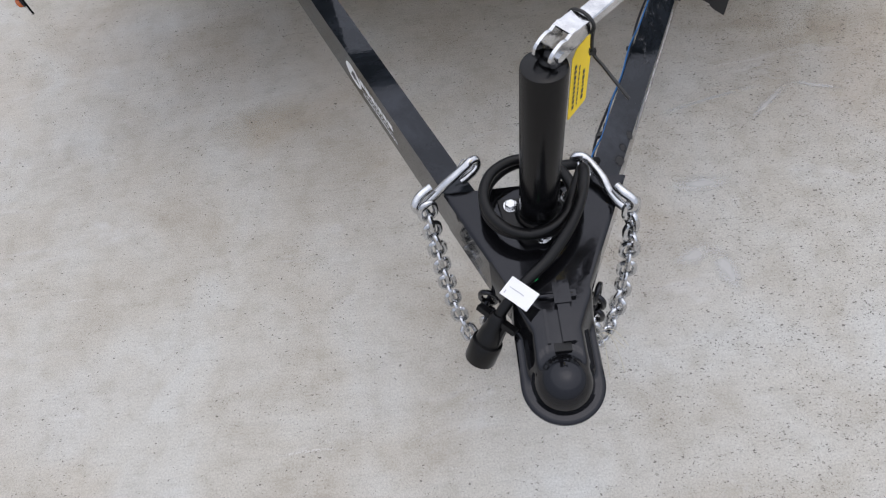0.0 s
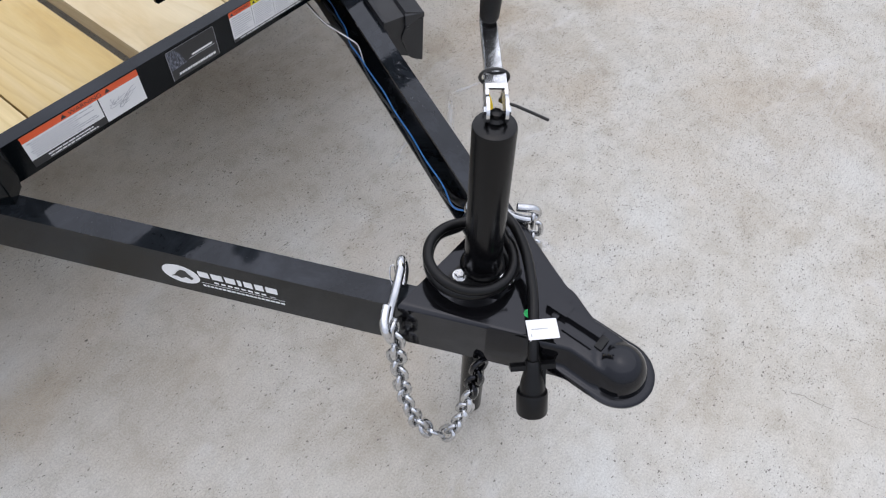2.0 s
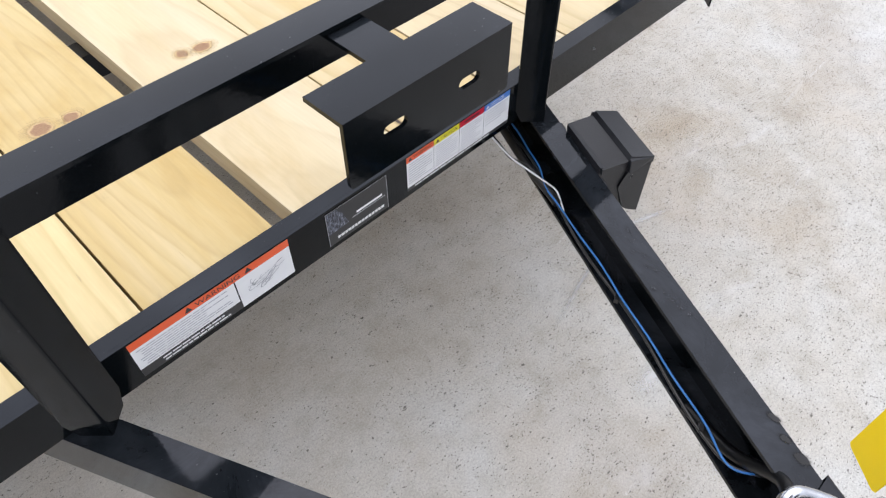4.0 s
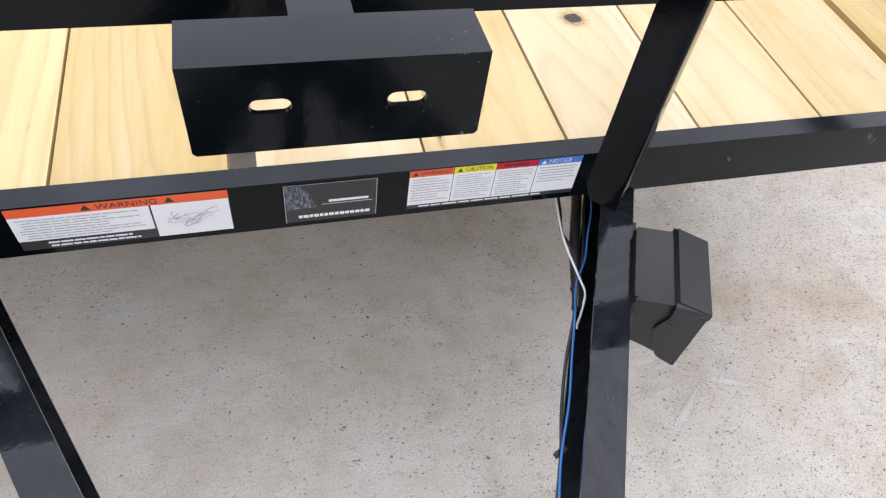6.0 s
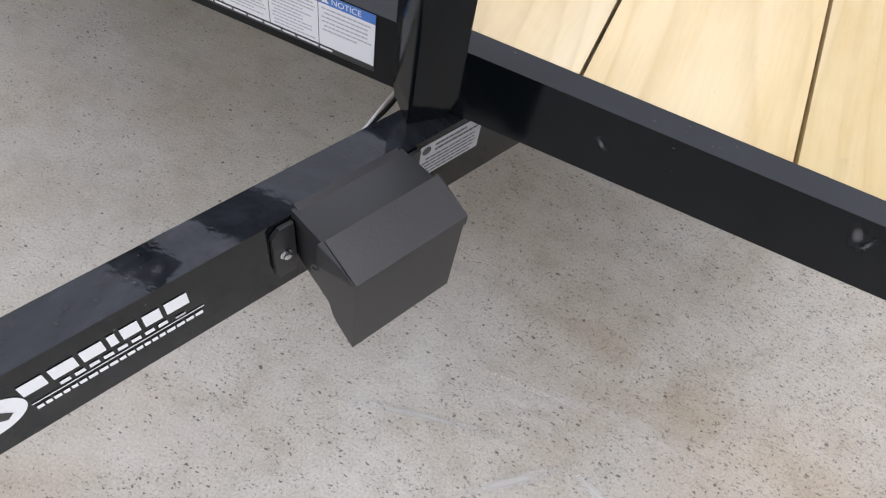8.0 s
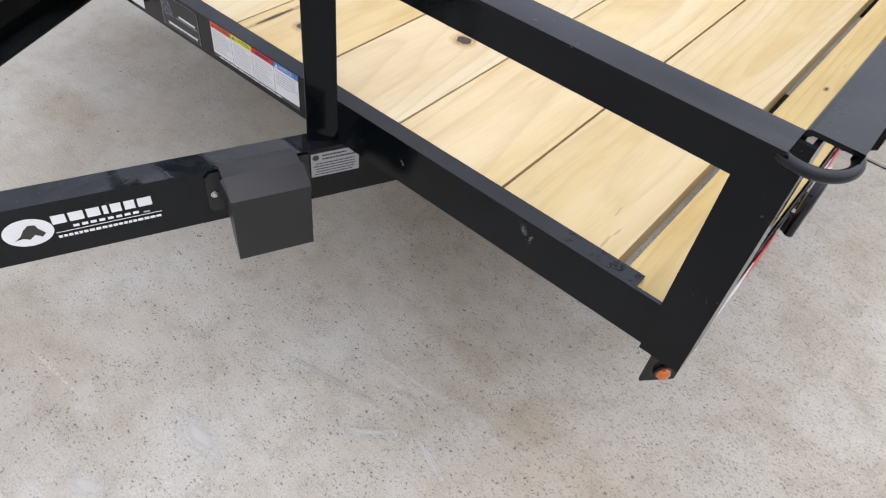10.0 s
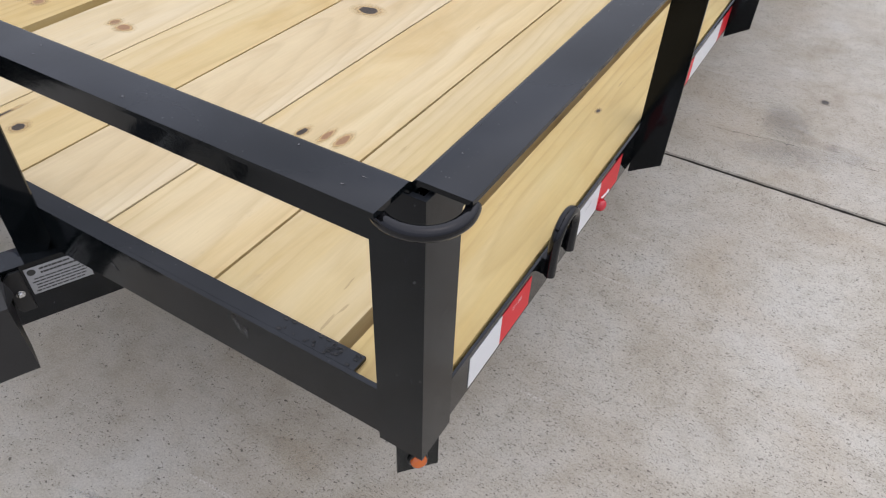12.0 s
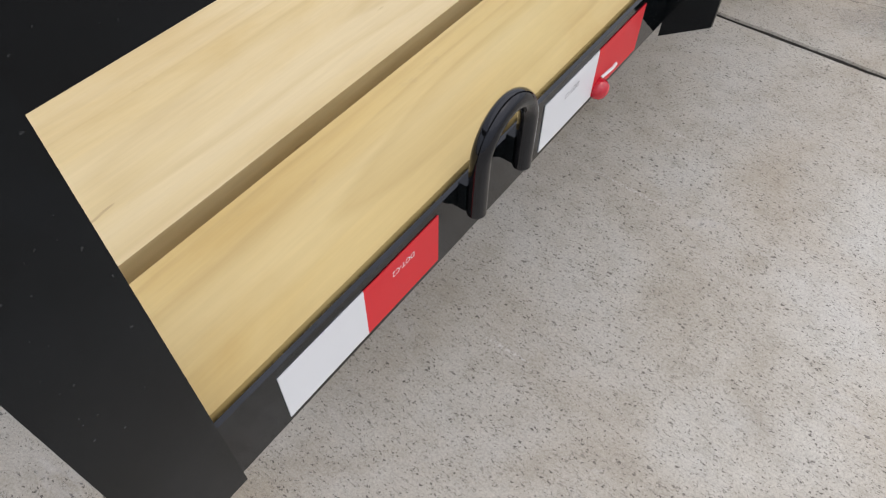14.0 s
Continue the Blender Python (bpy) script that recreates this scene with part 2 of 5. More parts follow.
def make_pine(name="treated_pine", tint=(1.0, 1.0, 1.0), figure=0.80):
    m = shader(name, rough=0.6)
    n = Nodes(m)
    info = n.t.nodes.new("ShaderNodeObjectInfo")
    rnd = info.outputs["Random"]
    comb = n.t.nodes.new("ShaderNodeCombineXYZ")
    n.link(n.math("MULTIPLY", rnd, 7.3), comb.inputs["X"])
    n.link(n.math("MULTIPLY", rnd, 23.0), comb.inputs["Y"])
    n.link(n.math("MULTIPLY", rnd, 3.1), comb.inputs["Z"])
    v = n.mapped((1, 1, 1), shift=comb.outputs[0])
    long = n.mapped((1.0, 0.16, 1.0), shift=comb.outputs[0])
    fibre = n.mapped((1.0, 0.06, 1.0), shift=comb.outputs[0])
    sep = n.t.nodes.new("ShaderNodeSeparateXYZ")
    n.link(n.co.outputs["Object"], sep.inputs[0])
    # growth rings of a log whose heart runs aslant under the plank
    second = n.math("FRACT", n.math("MULTIPLY", rnd, 17.3))
    third = n.math("FRACT", n.math("MULTIPLY", rnd, 41.7))
    cx = n.math("ADD", sep.outputs["X"], n.math("MULTIPLY", n.math("SUBTRACT", second, 0.5), 0.11))
    cx = n.math("ADD", cx, n.math("MULTIPLY", n.math("SUBTRACT", n.noise(long, 5.0, 3, 0.5), 0.5), 0.12))
    cz = n.math("ADD", sep.outputs["Z"], n.math("ADD", n.math("MULTIPLY", third, 0.07), 0.035))
    cz = n.math("ADD", cz, n.math("MULTIPLY", sep.outputs["Y"], n.math("SUBTRACT", n.math("MULTIPLY", second, 0.24), 0.12)))
    cz = n.math("ADD", cz, n.math("MULTIPLY", n.math("SUBTRACT", n.noise(long, 6.0, 3, 0.5), 0.5), 0.075))
    radius = n.math("SQRT", n.math("ADD", n.math("MULTIPLY", cx, cx), n.math("MULTIPLY", cz, cz)))
    band = n.math("FRACT", n.math("MULTIPLY", radius, 52.0))
    late = n.ramp(band, (0.0, 0.12), (0.30, 0.05), (0.62, 0.30), (0.88, 1.0), (1.0, 0.12))
    streak = n.noise(fibre, 240.0, 3, 0.6)
    tone = n.noise(long, 2.2, 4, 0.55)
    pale = n.ramp(n.noise(n.mapped((1.0, 0.07, 1.0), shift=comb.outputs[0]), 13.0, 3, 0.5), (0.48, 0.0), (0.62, 1.0))
    base = n.ramp(tone, (0.3, (0.712, 0.518, 0.222)), (0.5, (0.750, 0.576, 0.280)), (0.7, (0.80, 0.642, 0.336)))
    blotch = n.noise(n.mapped((1.0, 0.35, 1.0), shift=comb.outputs[0]), 9.0, 5, 0.62, 0.6)
    base = n.mix(1.0, base, n.ramp(blotch, (0.32, (0.90, 0.84, 0.70)), (0.52, (1.0, 1.0, 1.0)), (0.70, (1.05, 1.07, 1.10))), "MULTIPLY")
    base = n.mix(n.math("MULTIPLY", pale, 0.42), base, (0.83, 0.705, 0.46))
    base = n.mix(n.math("MULTIPLY", late, n.math("ADD", n.math("MULTIPLY", n.noise(v, 4.0, 3), figure), 0.05)), base, (0.56, 0.400, 0.165))
    base = n.mix(0.30, base, n.mix(1.0, base, n.ramp(streak, (0.3, 0.84), (0.7, 1.10)), "MULTIPLY"))
    base = n.mix(1.0, base, tint, "MULTIPLY")
    green = n.ramp(n.noise(v, 3.1, 4, 0.6, 0.5), (0.56, 0.0), (0.8, 1.0))
    base = n.mix(n.math("MULTIPLY", green, 0.26), base, (0.56, 0.50, 0.22))
    dirt = n.ramp(n.noise(n.mapped((1.0, 0.45, 1.0), shift=comb.outputs[0]), 24.0, 5, 0.72), (0.65, 0.0), (0.80, 1.0))
    base = n.mix(n.math("MULTIPLY", dirt, 0.34), base, (0.40, 0.30, 0.17))
    # short torn fibres
    torn = n.math("MULTIPLY", n.ramp(n.noise(n.mapped((1.0, 0.12, 1.0), shift=comb.outputs[0]), 95.0, 2, 0.5), (0.725, 0.0), (0.75, 1.0)), n.ramp(n.noise(v, 7.0, 2), (0.5, 0.0), (0.6, 1.0)))
    base = n.mix(n.math("MULTIPLY", torn, 0.5), base, (0.36, 0.25, 0.12))
    hsv = n.t.nodes.new("ShaderNodeHueSaturation")
    n.link(base, hsv.inputs["Color"])
    n.link(n.math("ADD", n.math("MULTIPLY", rnd, 0.12), 0.705), hsv.inputs["Value"])
    n.link(n.math("ADD", n.math("MULTIPLY", second, -0.28), 1.08), hsv.inputs["Saturation"])
    n.link(hsv.outputs[0], n.b.inputs["Base Color"])
    n.link(n.bump(n.math("ADD", streak, n.math("MULTIPLY", late, 0.5)), 0.25, 0.0007), n.b.inputs["Normal"])
    return m


def make_knot(name, core, ring, halo=(0.52, 0.37, 0.17), solid=1.0):
    """A knot that fades out into the plank; its radius is 1 in its own measure."""
    m = shader(name, rough=0.6)
    n = Nodes(m)
    info = n.t.nodes.new("ShaderNodeObjectInfo")
    comb = n.t.nodes.new("ShaderNodeCombineXYZ")
    n.link(n.math("MULTIPLY", info.outputs["Random"], 37.0), comb.inputs["Z"])
    sep = n.t.nodes.new("ShaderNodeSeparateXYZ")
    n.link(n.co.outputs["Object"], sep.inputs[0])
    v = n.mapped(shift=comb.outputs[0])
    r = n.math("SQRT", n.math("ADD", n.math("MULTIPLY", sep.outputs["X"], sep.outputs["X"]), n.math("MULTIPLY", sep.outputs["Y"], sep.outputs["Y"])))
    r = n.math("ADD", r, n.math("MULTIPLY", n.math("SUBTRACT", n.noise(v, 1.9, 4, 0.6), 0.5), 0.75))
    tint = n.mix(n.ramp(n.noise(v, 6.0, 4, 0.65), (0.4, 0.0), (0.65, 0.55)), core, ring)
    col = n.mix(n.ramp(r, (0.68, 0.0), (0.84, 1.0)), tint, n.mix(n.ramp(r, (0.62, 0.0), (0.95, 1.0)), ring, halo))
    n.link(col, n.b.inputs["Base Color"])
    half = n.math("MULTIPLY", r, 0.5)
    n.link(n.ramp(half, (0.42 * solid, solid), (0.50, 0.55 * solid), (0.60, 0.22 * solid), (0.85, 0.0)), n.b.inputs["Alpha"])
    return m


def make_zinc():
    m = shader("zinc_plate", (0.72, 0.73, 0.74), 0.25, 1.0)
    n = Nodes(m)
    v = n.mapped()
    n.link(n.ramp(n.noise(v, 60.0, 4, 0.6), (0.3, 0.10), (0.7, 0.26)), n.b.inputs["Roughness"])
    n.link(n.ramp(n.noise(v, 35.0, 4), (0.3, (0.42, 0.425, 0.43)), (0.7, (0.72, 0.73, 0.745))), n.b.inputs["Base Color"])
    n.link(n.bump(n.noise(v, 180.0, 3), 0.12, 0.001), n.b.inputs["Normal"])
    return m


def make_grainy(name, colour, rough, scale=350.0, vary=0.25, depth=0.0006):
    m = shader(name, colour, rough)
    n = Nodes(m)
    v = n.mapped()
    base = n.mix(n.ramp(n.noise(v, 14.0, 5, 0.65), (0.35, 0.0), (0.75, vary)), colour, tuple(min(1.0, c * 1.6 + 0.006) for c in colour))
    n.link(base, n.b.inputs["Base Color"])
    n.link(n.bump(n.noise(v, scale, 2), 0.25, depth), n.b.inputs["Normal"])
    return m


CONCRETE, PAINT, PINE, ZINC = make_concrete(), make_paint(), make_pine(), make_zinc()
YELLOWPINE = make_pine("yellow_pine", (1.0, 0.965, 0.80), 0.95)
PALEPINE = make_pine("pale_pine", (1.00, 1.00, 1.02), 0.55)
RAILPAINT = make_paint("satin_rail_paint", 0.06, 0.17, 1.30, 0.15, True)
DARKKNOT = make_knot("dark_knot", (0.010, 0.007, 0.005), (0.10, 0.058, 0.030))
REDKNOT = make_knot("red_knot", (0.24, 0.125, 0.06), (0.38, 0.235, 0.11))
JOINT = make_grainy("joint_filler", (0.06, 0.055, 0.05), 0.9)
PLASTIC = make_grainy("matte_black_plastic", (0.0105, 0.0110, 0.0128), 0.42)
RUBBER = make_grainy("black_rubber", (0.0035, 0.0035, 0.0037), 0.30, 120.0)
SATIN = make_grainy("satin_black_paint", (0.0032, 0.0033, 0.0037), 0.20, 160.0)
GRIP = make_grainy("grip_rubber", (0.009, 0.009, 0.0095), 0.5, 200.0)
GLOSS = make_paint_gloss()
SMUDGE = shader("faded_print", (0.10, 0.10, 0.115), 0.5)
sm = Nodes(SMUDGE)
sm.link(sm.ramp(sm.noise(sm.mapped((1.0, 1.0, 0.35)), 420.0, 4, 0.7), (0.38, (0.02, 0.02, 0.025)), (0.55, (0.12, 0.13, 0.16)), (0.72, (0.34, 0.36, 0.42))), sm.b.inputs["Base Color"])
TIE = shader("tie_plastic", (0.012, 0.012, 0.012), 0.35)
DARK = shader("hollow_shade", (0.006, 0.006, 0.006), 0.7)
WHITE = make_grainy("white_vinyl", (0.80, 0.81, 0.82), 0.4, 60.0, 0.1)
PAPER = make_grainy("label_paper", (0.78, 0.78, 0.77), 0.5, 60.0, 0.1)
REDTAPE = make_grainy("red_tape", (0.66, 0.012, 0.022), 0.5, 700.0, 0.05, 0.0003)
WHITETAPE = make_grainy("white_tape", (0.72, 0.74, 0.76), 0.35, 700.0, 0.05, 0.0003)
ORANGE = shader("orange_print", (0.78, 0.115, 0.035), 0.4)
YELLOW = shader("yellow_print", (0.75, 0.68, 0.03), 0.4)
CRIMSON = shader("crimson_print", (0.52, 0.012, 0.035), 0.4)
BLUE = shader("blue_print", (0.06, 0.18, 0.50), 0.4)
INK = shader("black_print", (0.03, 0.03, 0.03), 0.45)
GREYINK = shader("grey_print", (0.42, 0.42, 0.44), 0.45)
SILVER = make_grainy("silver_label", (0.34, 0.35, 0.37), 0.35, 60.0, 0.15)
TAGYELLOW = make_grainy("yellow_card", (0.93, 0.66, 0.0), 0.45, 60.0, 0.0)
DOTGREEN = shader("green_sticker", (0.03, 0.50, 0.13), 0.4)
BLUEWIRE = shader("blue_wire", (0.025, 0.17, 0.48), 0.4)
WHITEWIRE = shader("white_wire", (0.82, 0.82, 0.82), 0.35)
AMBER = shader("amber_lens", (0.52, 0.10, 0.006), 0.12, 0, 0.5)
REDLENS = shader("red_lens", (0.50, 0.006, 0.022), 0.12, 0, 0.5)
DUST = make_knot("dust_mark", (0.045, 0.048, 0.055), (0.035, 0.037, 0.041), (0.03, 0.032, 0.035), 0.45)
DAMP = make_knot("damp_mark", (0.003, 0.003, 0.0035), (0.003, 0.003, 0.0035), (0.003, 0.003, 0.0035))
STRAW = shader("dry_straw", (0.55, 0.50, 0.36), 0.7)


# ---- building blocks ----
def mesh_of(name, bm, mats, smooth=False):
    me = bpy.data.meshes.new(name)
    bmesh.ops.recalc_face_normals(bm, faces=bm.faces)
    bm.to_mesh(me)
    bm.free()
    for m in mats if isinstance(mats, (list, tuple)) else [mats]:
        me.materials.append(m)
    if smooth:
        me.polygons.foreach_set("use_smooth", [True] * len(me.polygons))
        me.set_sharp_from_angle(angle=radians(38))
    return me


def part(name, bm, mat, parent, label="", smooth=True):
    ob = new(name, mesh_of(name, bm, mat, smooth))
    ob.parent = parent
    return tagged(ob, label)


def thing(name, label, category, group="", kind="", at=(0, 0, 0)):
    ob = new(name)
    ob.location = at
    ob.empty_display_size = 0.05
    return tagged(ob, label, category, group, kind)


def fresh():
    return bmesh.new()


def soften(bm, faces_from, offset, segs=2):
    """Bevels the edges of what was added after faces_from faces."""
    bm.faces.ensure_lookup_table()
    some = bm.faces[faces_from:]
    edges = {e for f in some for e in f.edges if len(e.link_faces) == 2 and e.calc_face_angle(0) > 0.5}
    if offset > 0:
        bmesh.ops.bevel(bm, geom=list(edges), offset=offset, segments=segs, profile=0.5, affect="EDGES")


def prism(bm, outline, m, length, bevel=0.0, index=0):
    """An outline of (u, v) drawn in the x, y of m and pulled out along its z."""
    start = len(bm.faces)
    low = [bm.verts.new(m @ Vector((u, v, 0))) for u, v in outline]
    top = [bm.verts.new(m @ Vector((u, v, length))) for u, v in outline]
    k = len(outline)
    made = [bm.faces.new(low[::-1]), bm.faces.new(top)]
    made += [bm.faces.new((low[i], low[(i + 1) % k], top[(i + 1) % k], top[i])) for i in range(k)]
    for f in made:
        f.material_index = index
    soften(bm, start, bevel)


def slab(bm, lo, hi, bevel=0.0, index=0, m=Matrix()):
    (x0, y0, z0), (x1, y1, z1) = lo, hi
    prism(bm, [(x0, y0), (x1, y0), (x1, y1), (x0, y1)], m @ Matrix.Translation((0, 0, z0)), z1 - z0, bevel, index)


def axes(origin, u, v):
    """A frame with the given x and y ways; z is their cross."""
    u, v = Vector(u).normalized(), Vector(v).normalized()
    w = u.cross(v).normalized()
    v = w.cross(u)
    return Matrix(((u.x, v.x, w.x, origin[0]), (u.y, v.y, w.y, origin[1]), (u.z, v.z, w.z, origin[2]), (0, 0, 0, 1)))


def tube(bm, path, radius, segs=10, closed=False, index=0, caps=True):
    pts = [Vector(p) for p in path]
    k = len(pts)
    side = None
    rings = []
    for i, p in enumerate(pts):
        a = pts[i - 1] if i or closed else p
        b = pts[(i + 1) % k] if i < k - 1 or closed else p
        way = (b - a).normalized()
        if side is None:
            side = way.orthogonal().normalized()
        side = (side - way * side.dot(way)).normalized()
        up = way.cross(side)
        r = radius[i] if isinstance(radius, (list, tuple)) else radius
        rings.append([bm.verts.new(p + r * (math.cos(2 * math.pi * j / segs) * side + math.sin(2 * math.pi * j / segs) * up)) for j in range(segs)])
    for i in range(k if closed else k - 1):
        a, b = rings[i], rings[(i + 1) % k]
        shift = 0
        if closed and i == k - 1:
            shift = min(range(segs), key=lambda s: (a[0].co - b[s].co).length)
        for j in range(segs):
            f = bm.faces.new((a[j], a[(j + 1) % segs], b[(j + 1 + shift) % segs], b[(j + shift) % segs]))
            f.material_index = index
    if not closed and caps:
        bm.faces.new(rings[0][::-1]).material_index = index
        bm.faces.new(rings[-1]).material_index = index


def smooth_path(points, steps=8):
    """A curve through the points."""
    p = [Vector(q) for q in points]
    out = []
    for i in range(len(p) - 1):
        a, b, c, d = p[max(i - 1, 0)], p[i], p[i + 1], p[min(i + 2, len(p) - 1)]
        for s in range(steps):
            t = s / steps
            out.append(0.5 * (2 * b + (c - a) * t + (2 * a - 5 * b + 4 * c - d) * t * t + (3 * b - a - 3 * c + d) * t ** 3))
    return out + [p[-1]]


def turned(bm, profile, m, segs=24, index=0):
    """A lathe body: (radius, height) pairs about the z of m."""
    rings = []
    for r, z in profile:
        rings.append([bm.verts.new(m @ Vector((r * math.cos(2 * math.pi * j / segs), r * math.sin(2 * math.pi * j / segs), z))) for j in range(segs)])
    for a, b in zip(rings, rings[1:]):
        for j in range(segs):
            bm.faces.new((a[j], a[(j + 1) % segs], b[(j + 1) % segs], b[j])).material_index = index
    bm.faces.new(rings[0][::-1]).material_index = index
    bm.faces.new(rings[-1]).material_index = index


def flat(bm, m, x0, y0, x1, y1, lift=0.0, index=0):
    q = [bm.verts.new(m @ Vector((x, y, lift))) for x, y in ((x0, y0), (x1, y0), (x1, y1), (x0, y1))]
    bm.faces.new(q).material_index = index


def oval(bm, m, cx, cy, rx, ry, lift=0.0, index=0, segs=28):
    q = [bm.verts.new(m @ Vector((cx + rx * math.cos(2 * math.pi * j / segs), cy + ry * math.sin(2 * math.pi * j / segs), lift))) for j in range(segs)]
    bm.faces.new(q).material_index = index


def lettering(bm, words, m, x, y, height, width, lift=0.0, index=0):
    """Flat letters fitted to a height and width."""
    cu = bpy.data.curves.new("letters", "FONT")
    cu.body = words
    ob = new("letters", cu)
    bpy.context.view_layer.update()
    me = bpy.data.meshes.new_from_object(ob.evaluated_get(bpy.context.evaluated_depsgraph_get()))
    co = np.array([v.co[:] for v in me.vertices])
    lo, hi = co.min(0), co.max(0)
    sx, sy = width / (hi[0] - lo[0]), height / (hi[1] - lo[1])
    vs = [bm.verts.new(m @ Vector((x + (c[0] - lo[0]) * sx, y + (c[1] - lo[1]) * sy, lift))) for c in co]
    for p in me.polygons:
        bm.faces.new([vs[i] for i in p.vertices]).material_index = index
    bpy.data.objects.remove(ob)
    bpy.data.curves.remove(cu)
    bpy.data.meshes.remove(me)


def print_lines(bm, m, x0, x1, y1, y0, count, lift, index, fill=0.45, seed=1):
    """Rows of unreadable print as thin broken bars."""
    r = random.Random(seed)
    pitch = (y1 - y0) / count
    for i in range(count):
        y = y1 - (i + 0.5) * pitch
        x = x0 + r.uniform(0, 0.06) * (x1 - x0)
        end = x1 - r.choice((0.02, 0.05, 0.1, 0.3)) * (x1 - x0)
        while x < end:
            w = r.uniform(0.05, 0.13) * (x1 - x0)
            flat(bm, m, x, y - fill * pitch / 2, min(x + w, end), y + fill * pitch / 2, lift, index)
            x += w + 0.012 * (x1 - x0)


# ---- plan ----
W = 1.022            # outer face of the side rails
Z0, Z1 = 0.472, 0.549  # lower and upper edge of the deck rails
DECK = 0.542         # top of the planks
LONG = 3.66          # length of the deck
TOP = 0.833          # top of the hand-height rails
TZ0, TZ1 = 0.368, 0.4705  # tongue channels
PLATE = 0.476        # top of the coupler's plate


def web(y):
    """Half the width of the tongue, outside, at y."""
    return 0.430 + 0.466 * y


# ---- ground ----
ground_mesh = bpy.data.meshes.new("ground")
FAR, JY = 45.0, 1.478
rg = random.Random(5)
columns = [-FAR] + [-2.4 + 0.03 * i for i in range(210)] + [FAR]
gv, gf, gi = [], [], []
for x in columns:
    e0, e1 = rg.uniform(0, 0.0028) + 0.002 * math.sin(x * 5.1), rg.uniform(0, 0.0028) + 0.002 * math.sin(x * 6.7 + 1)
    for y, z in ((-FAR, 0), (JY - 0.0085 - e0, 0), (JY - 0.006 - e0, -0.005), (JY - 0.005 - e0 / 2, -0.016), (JY + 0.005 + e1 / 2, -0.016), (JY + 0.006 + e1, -0.005), (JY + 0.0085 + e1, 0), (FAR, 0)):
        gv.append((x, y, z))
for i in range(len(columns) - 1):
    for j in range(7):
        gf.append((8 * i + j, 8 * i + 8 + j, 8 * i + 9 + j, 8 * i + 1 + j))
        gi.append(1 if j in (2, 3, 4) else 0)
ground_mesh.from_pydata(gv, [], gf)
ground_mesh.materials.append(CONCRETE)
ground_mesh.materials.append(JOINT)
ground_mesh.polygons.foreach_set("material_index", gi)
ground = tagged(new("ground", ground_mesh), "pale weathered concrete slab with pits, stains and a sawn joint", "concrete ground", kind="structure")


def crack(a, b, width, seed):
    """A wandering hairline crack."""
    r = random.Random(seed)
    a, b = Vector((*a, 0.0006)), Vector((*b, 0.0006))
    side = (b - a).cross(Vector((0, 0, 1))).normalized()
    k = max(6, int((b - a).length / 0.012))
    off, edge = 0.0, []
    bm = fresh()
    for i in range(k + 1):
        off = off * 0.93 + r.uniform(-0.0035, 0.0035)
        w = width * r.uniform(0.15, 1.0) * min(1.0, 6 * i / k, 6 * (k - i) / k + 0.05)
        p = a.lerp(b, i / k) + side * off
        edge.append((bm.verts.new(p - side * w / 2), bm.verts.new(p + side * (w / 2 + 0.0001))))
    for (p, q), (t, u) in zip(edge, edge[1:]):
        bm.faces.new((p, q, u, t))
    part("hairline_crack", bm, JOINT, ground, smooth=False)


crack((1.0, 1.705), (1.30, 1.738), 0.0030, 1)
crack((1.33, 1.735), (2.1, 1.72), 0.0026, 2)
crack((0.44, -1.20), (0.475, -1.31), 0.0012, 3)
crack((0.47, -1.33), (0.50, -1.42), 0.0010, 4)

# ---- trailer ----
trailer = thing("utility_trailer", "black painted steel utility trailer with a pine plank deck", "trailer")


# tongue channels, open towards the inside
TONGUE_ALONG = Vector((0.466, 1.0, 0)).normalized()
for side, mirror in (("right", 1), ("left", -1)):
    d = Vector((mirror * TONGUE_ALONG.x, TONGUE_ALONG.y, 0))
    inward = Vector((-mirror * d.y, mirror * d.x, 0)) if mirror > 0 else Vector((d.y, -d.x, 0))
    start = Vector((mirror * (web(-0.80) - (0.0073 if mirror > 0 else 0)), -0.80, TZ0))
    m = axes(start, inward, (0, 0, 1))
    h, fl, t = TZ1 - TZ0, 0.043, 0.006
    outline = [(0, 0), (0.047, 0), (0.047, t), (t, t), (t, h - t), (fl, h - t), (fl, h), (0, h)]
    length = 1.75
    bm = fresh()
    z_way = m.to_3x3() @ Vector((0, 0, 1))
    prism(bm, outline, m, length if z_way.dot(d) > 0 else -length, 0.0016)
    tongue = part("tongue_beam", bm, PAINT, trailer)
    if mirror > 0:
        tongue_right = tongue
    else:
        tongue_left = tongue

# front rail with its cover strip
bm = fresh()
slab(bm, (-W + 0.002, 0, Z0), (W - 0.002, 0.006, Z1), 0.0012)
front_rail = part("front_rail", bm, RAILPAINT, trailer)
bm = fresh()
slab(bm, (-0.93, 0.0065, Z1 - 0.006), (0.932, 0.0290, Z1 - 0.0005), 0.0012)
part("cover_strip", bm, RAILPAINT, front_rail)

# side rails: angles that carry the outer planks
for s in (1, -1):
    bm = fresh()
    x0, x1 = sorted((s * W, s * (W - 0.0038)))
    slab(bm, (x0, 0.007, Z0), (x1, LONG, DECK - 0.0030), 0.0015)
    x0, x1 = sorted((s * (W - 0.0065), s * (W - 0.05)))
    slab(bm, (x0, 0.007, Z0), (x1, LONG, Z0 + 0.006), 0.0012)
    rail = part("side_rail", bm, PAINT, trailer)
    if s > 0:
        side_rail = rail
bm = fresh()
slab(bm, (-W, LONG + 0.001, Z0), (W, LONG + 0.007, Z1), 0.0012)
part("rear_rail", bm, RAILPAINT, trailer)
